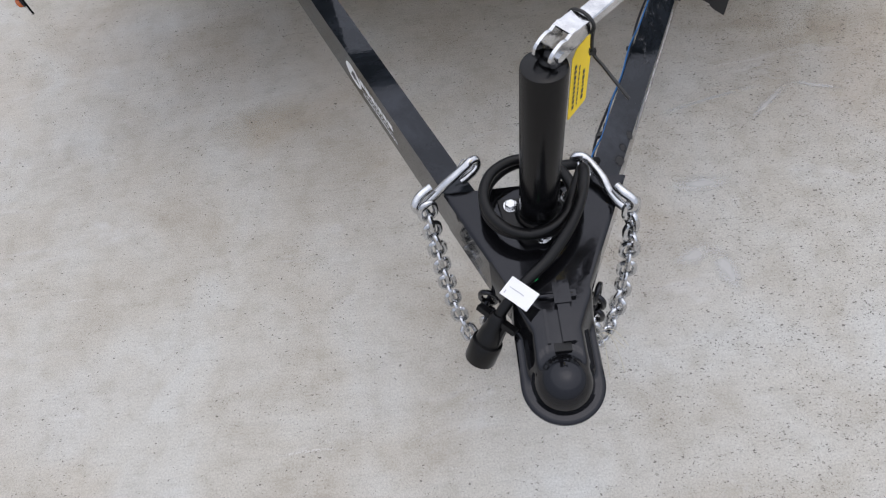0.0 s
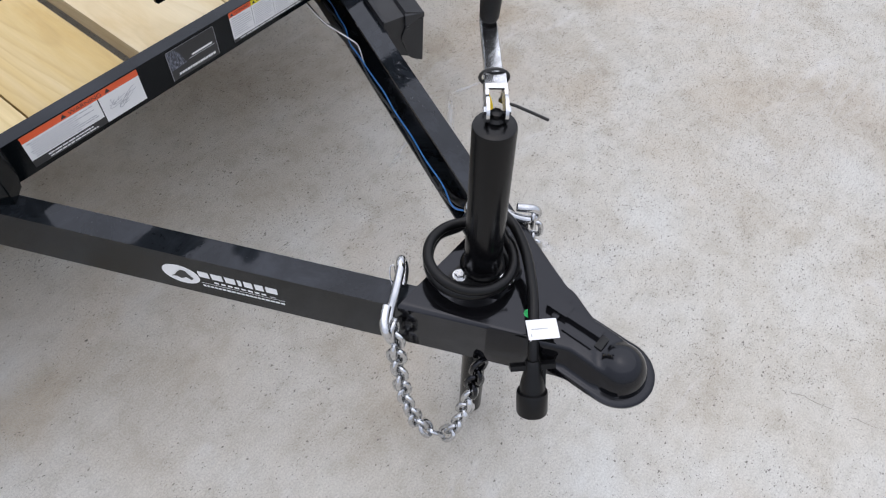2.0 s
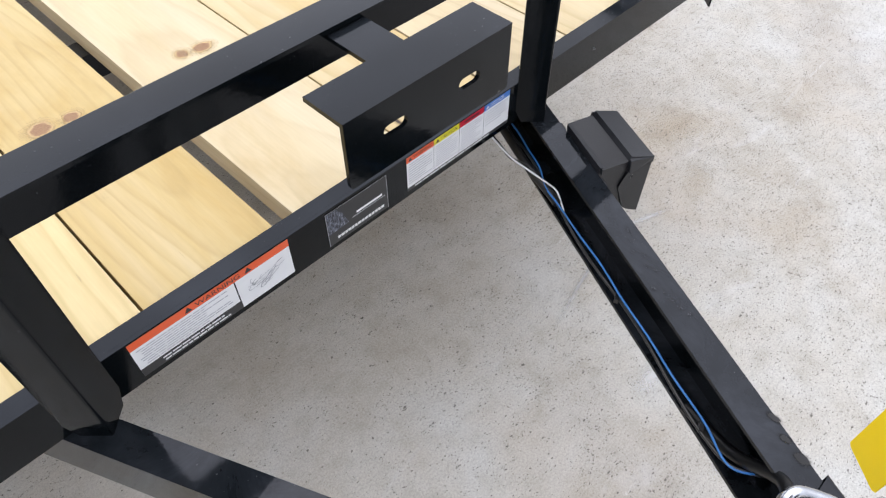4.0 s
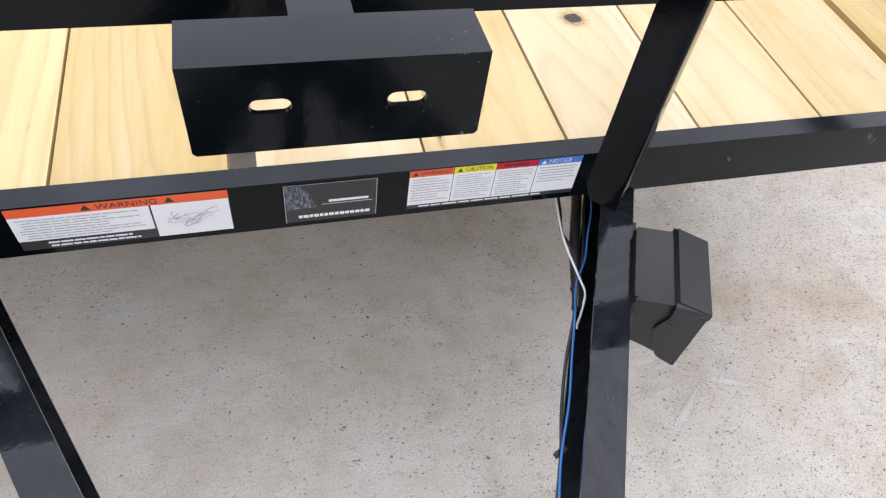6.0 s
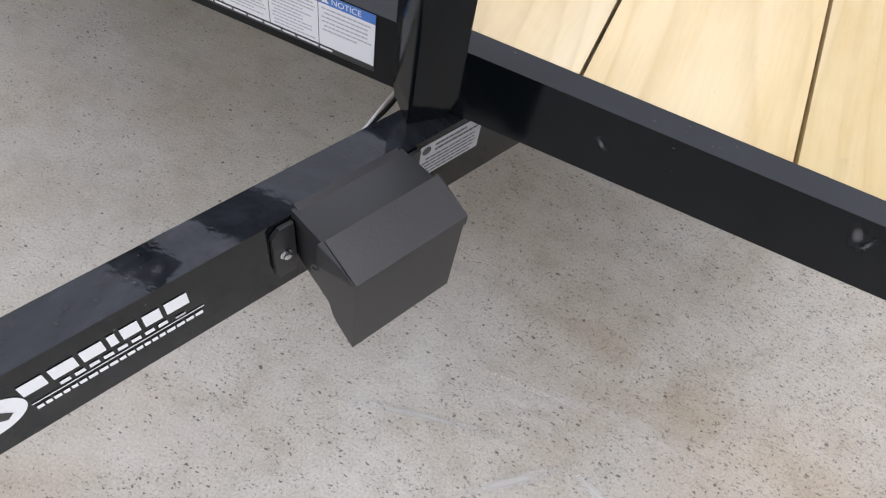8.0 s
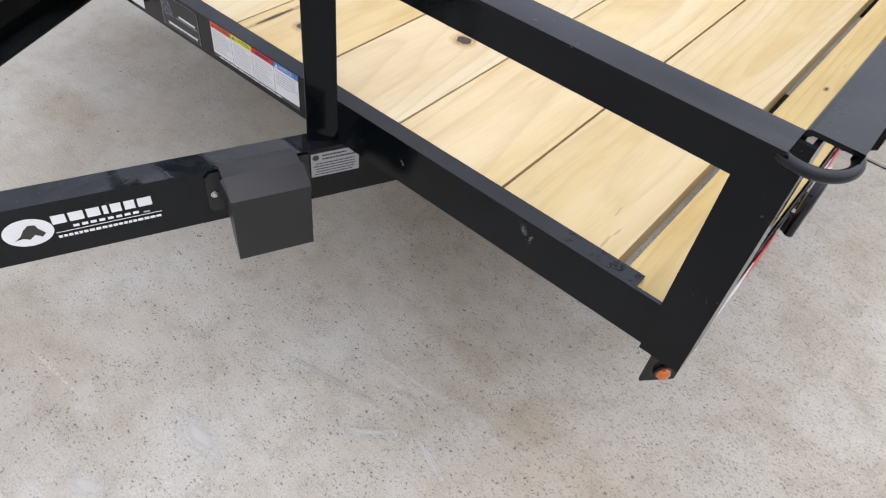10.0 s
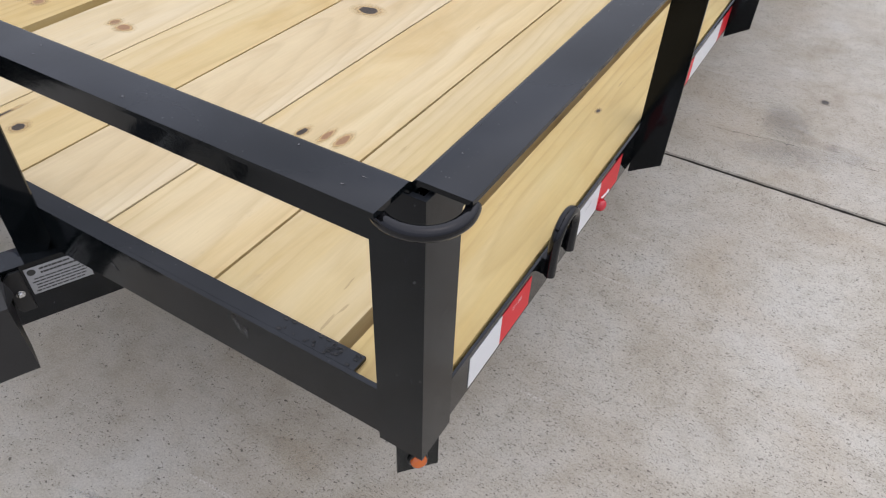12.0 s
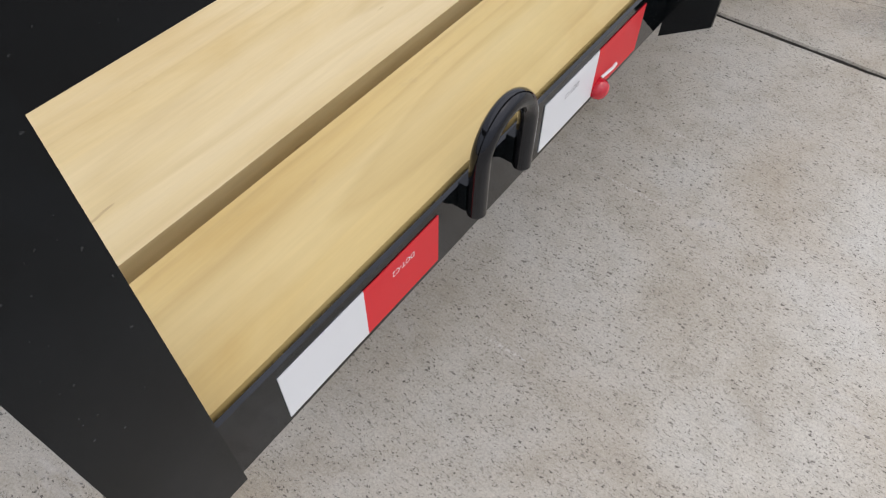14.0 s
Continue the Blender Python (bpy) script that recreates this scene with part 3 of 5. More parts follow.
# cross members under the planks
for y in (0.62, 1.24, 1.86, 2.48, 3.10):
    bm = fresh()
    slab(bm, (-W + 0.052, y, Z0 - 0.02), (W - 0.052, y + 0.05, Z0 + 0.03), 0.0015)
    part("cross_member", bm, PAINT, trailer)

# hand-height rails: angles with the flange turned outwards and a rounded heel
def rail_section(heel, lip, way):
    """Flange from heel to lip, leg hanging from the heel; way is the sign of the flange's side."""
    r = 0.0065
    arc = [(heel + way * r * (1 - math.sin(radians(a))), -r * (1 - math.cos(radians(a)))) for a in (0, 18, 36, 54, 72, 90)]
    return [(lip, 0)] + arc + [(heel, -0.076), (heel + way * 0.005, -0.076), (heel + way * 0.005, -0.0085), (heel + way * 0.0085, -0.005), (lip, -0.005)]


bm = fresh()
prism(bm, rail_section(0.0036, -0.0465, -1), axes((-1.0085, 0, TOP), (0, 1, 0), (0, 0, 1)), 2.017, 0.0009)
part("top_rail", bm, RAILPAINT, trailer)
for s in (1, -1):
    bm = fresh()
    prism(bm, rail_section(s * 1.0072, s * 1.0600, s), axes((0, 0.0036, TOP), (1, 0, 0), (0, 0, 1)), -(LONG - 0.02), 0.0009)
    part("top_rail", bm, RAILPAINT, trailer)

# corner posts with a bent rod at the top
for s in (1, -1):
    bm = fresh()
    m = Matrix.Translation((s * W, 0, 0)) @ Matrix.Diagonal((s, 1, 1, 1))
    prism(bm, [(0.0025, -0.0025), (-0.053, -0.0025), (-0.053, 0.0035), (-0.003, 0.003), (-0.003, 0.056), (0.0025, 0.056)],
          m @ Matrix.Translation((0, 0, Z0 - 0.0065)), TOP - 0.0055 - Z0, 0.0013)
    post = part("corner_post", bm, RAILPAINT, trailer)
    bm = fresh()
    arc = []
    for i in range(19):
        a = radians(-121 + 145 * i / 18)
        arc.append((s * (1.0225 + 0.0372 * math.cos(a)), -0.0030 + 0.0372 * math.sin(a), TOP - 0.0115))
    tube(bm, arc, 0.0063, 16)
    part("corner_hoop", bm, GLOSS, post, "glossy black bent rod")
    # a small plate across the inside of the angle carries the lamp
    bm = fresh()
    face = pose(s * (W - 0.0175), 0.0200, 0.440, 0, 0, s * 48)
    slab(bm, (-0.0245, -0.002, -0.0355), (0.0245, 0.002, 0.060), 0.0008, 0, face)
    part("lamp_tab", bm, RAILPAINT, post)
    bm = fresh()
    mm = face @ Matrix.Translation((0, -0.0022, -0.0135)) @ pose(0, 0, 0, 90)
    turned(bm, [(0.0118, 0.0), (0.0118, 0.003), (0.0105, 0.0036)], mm, 24)
    bezel = part("lamp_base", bm, TIE, post)
    bm = fresh()
    turned(bm, [(0.0100, 0.003), (0.0098, 0.006), (0.0086, 0.0085), (0.0060, 0.0105), (0.002, 0.0115)], mm, 20)
    part("marker_lamp", bm, AMBER, post, "round amber marker lamp")

# posts of the front rail: angles set cornerwise on the tongue, heel to the front, feet cut aslant
def corner_section(leg, t, r):
    """An L with a rounded heel at the origin; legs along x and y."""
    arc = [(r * (1 - math.sin(radians(a))), r * (1 - math.cos(radians(a)))) for a in (0, 22.5, 45, 67.5, 90)]
    return [(leg, 0)] + arc + [(0, leg), (t, leg), (t, t), (leg, t)]


for hx, hy in ((-0.3875, -0.0360), (0.3795, -0.0345)):
    leg = 0.0485
    bm = fresh()
    heel = Matrix.Translation((hx, hy, 0)) @ pose(0, 0, 0, 0, 0, 45)
    prism(bm, corner_section(leg, 0.005, 0.004), heel @ Matrix.Translation((0, 0, 0.4945)), TOP - 0.0056 - 0.4945, 0.0008)
    post = part("front_post", bm, RAILPAINT, trailer)
    bm = fresh()
    for flank in (axes((hx, hy, 0), (0.7071, 0.7071, 0), (0, 0, 1)), axes((hx, hy, 0), (-0.7071, 0.7071, 0), (0, 0, 1))):
        inward = (flank.to_3x3() @ Vector((0, 0, 1))).y > 0
        prism(bm, [(0.0012, TZ1 + 0.0006), (0.038, TZ1 + 0.0006), (leg, 0.4935), (leg, 0.4950), (0.0012, 0.4950)], flank @ Matrix.Translation((0, 0, 0.0001 if inward else -0.0001)), 0.0048 if inward else -0.0048, 0.0006)
    part("post_foot", bm, RAILPAINT, post)
# posts of the sides
for s in (1, -1):
    for y in (0.655, 1.29, 1.925, 2.56, 3.195):
        bm = fresh()
        x = s * (W + 0.0005)
        face = axes((x, y, 0), (s, 0, 0), (0, 0, 1))
        deep = 0.005 if (face.to_3x3() @ Vector((0, 0, 1))).y > 0 else -0.005
        prism(bm, [(0, 0.456), (0.050, 0.487), (0.050, TOP - 0.0055), (0, TOP - 0.0055)], face, deep, 0.0009)
        slab(bm, (min(x, x + s * 0.005), y + 0.0052, 0.4575), (max(x, x + s * 0.005), y + 0.05, TOP - 0.0058), 0.0009)
        part("side_post", bm, RAILPAINT, trailer)

bm = fresh()
prism(bm, [(1.40, Z0 - 0.001), (1.40, 0.430), (1.45, 0.405), (1.62, 0.405), (1.68, Z0 - 0.001)], axes((W - 0.012, 0, 0), (0, 1, 0), (0, 0, 1)), 0.008, 0.001)
part("spring_hanger", bm, PAINT, trailer)

# deck planks
EDGES = [(-1.0148, -0.868), (-0.855, -0.668), (-0.664, -0.478), (-0.473, -0.2875), (-0.2835, -0.099), (-0.0665, 0.1295),
         (0.133, 0.3155), (0.320, 0.507), (0.511, 0.7015), (0.7060, 0.8905), (0.9075, 1.0148)]
PLANKS = []
for x0, x1 in EDGES:
    bm = fresh()
    w, h = x1 - x0, 0.038
    slab(bm, (-w / 2, 0, -h), (w / 2, LONG - 0.012, 0), 0.0032)
    ob = part("plank", bm, YELLOWPINE if x0 > 0.9 or -0.5 < x0 < -0.45 else PALEPINE if 0.6 < x0 < 0.8 or -0.1 < x0 < 0.1 else PINE, trailer)
    ob.location = ((x0 + x1) / 2, 0.008, DECK)
    PLANKS.append(ob)

# knots and splits in the planks: x, y, half width, half length, dark core
KNOTS = [(0.423, 0.294, 0.014, 0.013, 1), (0.210, 0.112, 0.0095, 0.0105, 1), (0.580, 0.344, 0.006, 0.012, 1), (0.619, 0.357, 0.006, 0.016, 0),
         (0.648, 0.360, 0.008, 0.018, 0), (-0.225, 0.429, 0.017, 0.016, 0), (-0.180, 0.424, 0.013, 0.012, 0), (0.056, 0.440, 0.017, 0.012, 0),
         (0.023, 0.447, 0.010, 0.012, 0), (-0.435, 0.102, 0.010, 0.007, 1), (0.396, 0.778, 0.021, 0.016, 1), (0.947, 0.668, 0.003, 0.006, 1),
         (0.30, 1.12, 0.014, 0.013, 0), (-0.08, 0.95, 0.013, 0.012, 0), (0.156, 0.100, 0.0035, 0.045, 1)]
bm = fresh()
flat(bm, Matrix(), -1.9, -1.9, 1.9, 1.9)
DARK_PATCH = mesh_of("knot", bm, DARKKNOT)
RED_PATCH = DARK_PATCH.copy()
RED_PATCH.materials[0] = REDKNOT
for kx, ky, rx, ry, dark in KNOTS:
    host = min(PLANKS, key=lambda p: abs(p.location.x - kx))
    knot = new("knot", DARK_PATCH if dark else RED_PATCH)
    knot.parent = host
    knot.location = (kx - host.location.x, ky - 0.008, 0.0005)
    knot.scale = (rx * (1.25 if dark else 1.1), ry * (1.25 if dark else 1.1), 1.0)

# ---- labels and tapes on the rails ----
FRONT = axes((0, 0, 0), (1, 0, 0), (0, 0, 1))          # x right, y up, z out of the front rail
SIDE = axes((W, 0, 0), (0, 1, 0), (0, 0, 1))           # x to the rear, y up, z out of the side rail
RIGHT = axes((0.423, 0, 0), (0.4226, 0.9063, 0), (0, 0, 1))
LEFT = axes((-0.430, 0, 0), (0.4226, -0.9063, 0), (0, 0, 1))


def label_sheet(bm, m, x0, y0, x1, y1, index, lift=0.0006):
    slab(bm, (x0, y0, 0.0002), (x1, y1, lift), 0.0, index, m)


def warning_label():
    bm = fresh()
    label_sheet(bm, FRONT, -0.324, 0.481, -0.101, 0.547, 1)
    flat(bm, FRONT, -0.324, 0.496, -0.185, 0.534, 0.0008, 0)
    flat(bm, FRONT, -0.183, 0.4815, -0.1015, 0.534, 0.0008, 0)
    flat(bm, FRONT, -0.324, 0.534, -0.101, 0.547, 0.0008, 2)
    flat(bm, FRONT, -0.1846, 0.482, -0.1834, 0.534, 0.001, 1)
    lettering(bm, "WARNING", FRONT, -0.237, 0.5365, 0.0078, 0.062, 0.0011, 1)
    for x in (-0.252, -0.168):
        q = [bm.verts.new(FRONT @ Vector((x + dx, 0.5365 + dy, 0.0011))) for dx, dy in ((0, 0), (0.0105, 0), (0.00525, 0.0085))]
        bm.faces.new(q).material_index = 1
    print_lines(bm, FRONT, -0.320, -0.190, 0.531, 0.498, 8, 0.0011, 3, 0.38, 3)
    print_lines(bm, FRONT, -0.300, -0.200, 0.494, 0.483, 2, 0.0011, 0, 0.5, 5)
    # line drawing of a hitch
    r = random.Random(12)
    for k in range(13):
        cx, cy = r.uniform(-0.165, -0.118), 0.509 + r.uniform(-0.010, 0.010)
        rx, ry, tilt = r.uniform(0.006, 0.026), r.uniform(0.002, 0.007), r.uniform(0.2, 0.7)
        a0, a1 = r.uniform(0, 3), r.uniform(4, 6.2)
        old = None
        for j in range(15):
            a = a0 + (a1 - a0) * j / 14
            x, y = rx * math.cos(a), ry * math.sin(a)
            p = Vector((cx + x * math.cos(tilt) - y * math.sin(tilt), min(0.5315, max(0.4845, cy + x * math.sin(tilt) + y * math.cos(tilt)))))
            p.x = min(-0.1035, max(-0.1815, p.x))
            if old is not None and (p - old).length > 1e-5:
                way = (p - old).normalized() * 0.00038
                bm.faces.new([bm.verts.new(FRONT @ Vector((q.x + d * way.y, q.y - d * way.x, 0.0011))) for q, d in ((old, -1), (old, 1), (p, 1), (p, -1))]).material_index = 3
            old = p
    part("warning_label", bm, [PAPER, INK, ORANGE, GREYINK], front_rail, "orange and white warning label with print and a drawing", False)


def notice_label():
    bm = fresh()
    xs = (0.105, 0.1595, 0.213, 0.267, 0.326)
    label_sheet(bm, FRONT, 0.105, 0.482, 0.326, 0.548, 1)
    for i in range(4):
        a, b = xs[i] + 0.0004, xs[i + 1] - 0.0004
        flat(bm, FRONT, a, 0.489, b, 0.5372, 0.0008, 0)
        flat(bm, FRONT, a, 0.5372, b, 0.548, 0.0008, 2 + i)
        print_lines(bm, FRONT, a + 0.003, b - 0.002, 0.535, (0.494, 0.493, 0.491, 0.506)[i], (9, 11, 11, 6)[i], 0.001, 6, 0.35, 11 + i)
        if i != 2:
            words = ("WARNING", "CAUTION", "", "NOTICE")[i]
            lettering(bm, words, FRONT, a + (0.013, 0.014, 0, 0.014)[i], 0.5398, 0.0062, (0.037, 0.034, 0, 0.030)[i], 0.0011, 0 if i == 3 else 1)
            q = [bm.verts.new(FRONT @ Vector((a + 0.0035 + dx, 0.5393 + dy, 0.0011))) for dx, dy in ((0, 0), (0.0075, 0), (0.00375, 0.0065))]
            bm.faces.new(q).material_index = 0 if i == 3 else 1
        else:
            print_lines(bm, FRONT, a + 0.01, b - 0.01, 0.546, 0.5395, 1, 0.001, 1, 0.5, 4)
    print_lines(bm, FRONT, 0.115, 0.300, 0.4885, 0.483, 1, 0.001, 0, 0.45, 9)
    part("notice_label", bm, [PAPER, INK, ORANGE, YELLOW, CRIMSON, BLUE, GREYINK], front_rail, "four-part safety label with orange, yellow, red and blue headings", False)


def tyre_label():
    bm = fresh()
    label_sheet(bm, FRONT, -0.041, 0.480, 0.067, 0.543, 0)
    for x0, y0, x1, y1 in ((-0.041, 0.480, -0.0402, 0.543), (0.0662, 0.480, 0.067, 0.543), (-0.041, 0.5424, 0.067, 0.543)):
        flat(bm, FRONT, x0, y0, x1, y1, 0.0008, 1)
    r = random.Random(8)
    q = [(-0.0395, 0.502), (-0.004, 0.504), (-0.009, 0.516), (-0.013, 0.528), (-0.022, 0.5405), (-0.0395, 0.5415)]
    bm.faces.new([bm.verts.new(FRONT @ Vector((x, y, 0.0008))) for x, y in q]).material_index = 2
    flat(bm, FRONT, 0.010, 0.5105, 0.057, 0.5145, 0.0008, 3)
    flat(bm, FRONT, 0.002, 0.5068, 0.062, 0.5083, 0.0008, 1)
    x = -0.026
    while x < 0.058:
        w = r.uniform(0.004, 0.0062)
        flat(bm, FRONT, x, 0.4865, x + w, 0.4915, 0.0008, 3)
        x += w + 0.0011
    part("tyre_label", bm, [INK, GREYINK, SMUDGE, PAPER], front_rail, "dark label with white bars and a tread print", False)


warning_label()
notice_label()
tyre_label()


def maker_decal(m, host, s0, zc):
    """A white oval and bars; s0 is the oval's near end."""
    bm = fresh()
    oval(bm, m, s0 + 0.033, zc, 0.0325, 0.0255, 0.0005, 0, 36)
    blob = [(-0.021, -0.011), (-0.012, -0.004), (-0.006, 0.006), (0.002, 0.0135), (0.010, 0.012), (0.013, 0.004), (0.020, -0.006), (0.014, -0.012), (0.006, -0.006), (-0.002, -0.013), (-0.010, -0.009)]
    bm.faces.new([bm.verts.new(m @ Vector((s0 + 0.034 + x, zc + y, 0.0008))) for x, y in blob]).material_index = 1
    x = s0 + 0.066
    for w in (0.020, 0.021, 0.019, 0.008, 0.016, 0.016, 0.021):
        flat(bm, m, x, zc + 0.0055, x + w - 0.0015, zc + 0.0220, 0.0006, 0)
        x += w + 0.0024
    x = s0 + 0.090
    for k in range(8):
        flat(bm, m, x, zc - 0.0062, x + 0.0080, zc - 0.0012, 0.0006, 0)
        x += 0.0115
    flat(bm, m, x + 0.003, zc - 0.0075, x + 0.012, zc - 0.0045, 0.0006, 2)
    flat(bm, m, s0 + 0.066, zc - 0.0115, s0 + 0.210, zc - 0.0102, 0.0006, 0)
    x, r = s0 + 0.067, random.Random(4)
    while x < s0 + 0.207:
        w = r.uniform(0.0045, 0.0075)
        flat(bm, m, x, zc - 0.0215, x + w, zc - 0.0167, 0.0006, 0)
        x += w + 0.0016
    part("maker_decal", bm, [WHITE, INK, GREYINK], host, "white oval emblem with white bars", False)


maker_decal(RIGHT, tongue_right, -0.494, 0.424)
maker_decal(LEFT, tongue_left, 0.300, 0.416)

bm = fresh()
label_sheet(bm, RIGHT, -0.052, 0.415, 0.028, 0.462, 0)
oval(bm, RIGHT, -0.044, 0.454, 0.0055, 0.0055, 0.0008, 1)
print_lines(bm, RIGHT, -0.034, 0.024, 0.460, 0.446, 2, 0.0008, 1, 0.45, 21)
print_lines(bm, RIGHT, -0.048, 0.024, 0.444, 0.417, 5, 0.0008, 1, 0.4, 22)
part("data_plate", bm, [SILVER, INK], tongue_right, "silver data plate with small black print", False)
bm = fresh()
label_sheet(bm, RIGHT, -0.556, 0.412, -0.509, 0.456, 0)
print_lines(bm, RIGHT, -0.552, -0.513, 0.453, 0.416, 7, 0.0008, 1, 0.35, 23)
part("small_label", bm, [SILVER, GREYINK], tongue_right, "small silver label with grey print", False)

FLIPPED = SIDE @ pose(0, 0, 0, 0, 0, 180)
for y0, y1, red, words in ((0.100, 0.178, 0, 0), (0.178, 0.2595, 1, 1), (0.405, 0.497, 0, 1), (0.497, 0.588, 1, 0), (0.900, 0.990, 1, 0), (0.990, 1.205, 0, 0), (1.205, 1.285, 1, 0),
                           (1.70, 1.80, 0, 0), (1.80, 1.90, 1, 0)):
    bm = fresh()
    slab(bm, (y0, 0.478, 0.0002), (y1, 0.530, 0.0009), 0.0, 0, SIDE)
    if words:
        mid = (y0 + y1) / 2
        lettering(bm, "DOT-C2", FLIPPED, -mid - 0.012, -0.519, 0.0055, 0.024, 0.0012, 1)
    part("reflective_tape", bm, [REDTAPE if red else WHITETAPE, WHITE if red else GREYINK], side_rail, "red reflective tape" if red else "white reflective tape", False)

# tie loop of bent rod on the side rail
for y in (0.322, 1.61, 2.91):
    bm = fresh()
    x = W + 0.0125
    path = [(x, y - 0.031, 0.513), (x, y - 0.031, 0.535), (x, y - 0.031, 0.557)]
    path += [(x, y - 0.031 * math.cos(radians(a)), 0.560 + 0.034 * math.sin(radians(a))) for a in range(10, 180, 10)]
    path += [(x, y + 0.031, 0.557), (x, y + 0.031, 0.535), (x, y + 0.031, 0.513)]
    tube(bm, path, 0.0076, 16)
    loop = part("tie_loop", bm, GLOSS, side_rail, "glossy black bent-rod tie loop")
    for dy in (-0.031, 0.031):
        bm = fresh()
        slab(bm, (W + 0.0003, y + dy - 0.0075, 0.517), (W + 0.0075, y + dy + 0.0065, 0.5435), 0.0025)
        part("loop_lug", bm, RAILPAINT, loop)

bm = fresh()
turned(bm, [(0.0105, 0.0), (0.0105, 0.003), (0.0095, 0.007), (0.0065, 0.0105), (0.002, 0.012)], SIDE @ pose(0.508, 0.482, 0.001), 20)
part("marker_lamp", bm, REDLENS, side_rail, "small round red marker lamp")
bm = fresh()
tube(bm, [(W + 0.002, 0.512, 0.492), (W + 0.006, 0.525, 0.497), (W + 0.004, 0.536, 0.494)], 0.0015, 6)
part("torn_tape", bm, WHITE, side_rail, "torn white sliver of tape")

# ---- spare-wheel carrier on the front top rail ----
carrier = None
bm = fresh()


def hole_plate(bm, m, outer, holes, thick):
    """A plate with holes: outer and holes are loops of (x, y)."""
    edges = []
    for loop in [outer] + holes:
        vs = [bm.verts.new(m @ Vector((x, y, 0))) for x, y in loop]
        edges += [bm.edges.new((vs[i], vs[(i + 1) % len(vs)])) for i in range(len(vs))]
    faces = [g for g in bmesh.ops.triangle_fill(bm, use_beauty=True, use_dissolve=False, edges=edges)["geom"] if isinstance(g, bmesh.types.BMFace)]
    out = bmesh.ops.extrude_face_region(bm, geom=faces)["geom"]
    shift = m.to_3x3() @ Vector((0, 0, thick))
    bmesh.ops.translate(bm, vec=shift, verts=[g for g in out if isinstance(g, bmesh.types.BMVert)])


def slot(cx, cy, half, r):
    ring = [(cx + half - r + r * math.cos(radians(a)), cy + r * math.sin(radians(a))) for a in range(-90, 91, 18)]
    return ring + [(cx - half + r + r * math.cos(radians(a)), cy + r * math.sin(radians(a))) for a in range(90, 271, 18)]


PLATE_FACE = axes((0, -0.159, 0), (1, 0, 0), (0, 0, 1))
hole_plate(bm, PLATE_FACE, [(-0.106, 0.757), (-0.103, 0.754), (0.107, 0.754), (0.110, 0.757), (0.110, 0.8262), (-0.106, 0.8262)], [slot(-0.0475, 0.7955, 0.0148, 0.0065), slot(0.0505, 0.7945, 0.0148, 0.0065)], 0.0048)
slab(bm, (-0.106, -0.1638, 0.8262), (0.110, -0.110, 0.8315), 0.0022)
carrier = part("spare_carrier", bm, RAILPAINT, trailer, smooth=False)
bm = fresh()
slab(bm, (-0.027, -0.112, 0.8205), (0.021, -0.030, 0.8255), 0.0012)
part("carrier_strut", bm, RAILPAINT, carrier)

# ---- coupler ----
coupler = thing("ball_coupler", "glossy black A-frame ball coupler bolted on the trailer tongue", "trailer coupler")


def coupler_width(y):
    if y > -0.935:
        return max(0.0565, web(y) + 0.003)
    return math.sqrt(max(0.0, 0.0565 ** 2 - (y + 0.935) ** 2))


def fade(a, b, v):
    t = min(1.0, max(0.0, (v - a) / (b - a)))
    return t * t * (3 - 2 * t)


def coupler_top(x, y):
    """A flat plate that narrows into a rounded hood, which flares into a thin lip round the ball's dome."""
    ax, lip = abs(x), 0.4445
    drop = fade(-0.775, -0.855, y)
    hood = 0.078 + (y + 0.775) * 0.43 if y > -0.87 else 0.0372
    side = fade(hood + 0.011, hood - 0.007, ax)
    z = PLATE + 0.003 * drop * (1 - (ax / hood) ** 2)
    z = lip + (z - lip) * (1 - drop * (1 - side))
    d = math.hypot(x, y + 0.937)
    if d < 0.0415:
        dome = lip + 0.0455 * max(0.0, 1 - (d / 0.0415) ** 2.5) ** 0.55
        z = 0.5 * (z + dome + math.sqrt((z - dome) ** 2 + 0.0035 ** 2)) - 0.0012
    return max(z, lip)


def coupler_front(x, y):
    """The round end: a dome over the ball inside a flat lip."""
    d = math.hypot(x, y + 0.937)
    z = 0.4445 + 0.0455 * max(0.0, 1 - (d / 0.0415) ** 2.5) ** 0.55
    return z - 0.0025 * fade(0.0525, 0.0565, math.hypot(x, y + 0.935))


bm = fresh()
NY, NX, FAN = 84, 56, 40
grid = []
for i in range(NY + 1):
    y = -0.632 - 0.303 * i / NY
    w = coupler_width(y)
    row = []
    for j in range(NX + 1):
        x = w * (2 * j / NX - 1)
        z = coupler_top(x, y)
        k = 1 - abs(2 * j / NX - 1)
        z -= 0.004 * max(0.0, 1 - k / 0.06) ** 2
        blend = fade(-0.915, -0.935, y)
        row.append(bm.verts.new((x, y, z * (1 - blend) + blend * max(coupler_front(x, y), z - 0.02))))
    grid.append(row)
for i in range(NY):
    for j in range(NX):
        bm.faces.new((grid[i][j], grid[i][j + 1], grid[i + 1][j + 1], grid[i + 1][j]))
last, half = grid[-1], NX // 2
rings = []
for j in range(half):
    r = abs(last[j].co.x)
    ring = [last[j]]
    for k in range(1, FAN):
        a = math.pi * k / FAN
        x, y = -r * math.cos(a), -0.935 - r * math.sin(a)
        ring.append(bm.verts.new((x, y, coupler_front(x, y))))
    rings.append(ring + [last[NX - j]])
for a, b in zip(rings, rings[1:]):
    for k in range(FAN):
        bm.faces.new((a[k], b[k], b[k + 1], a[k + 1]))
for k in range(FAN):
    bm.faces.new((rings[-1][k], last[half], rings[-1][k + 1]))
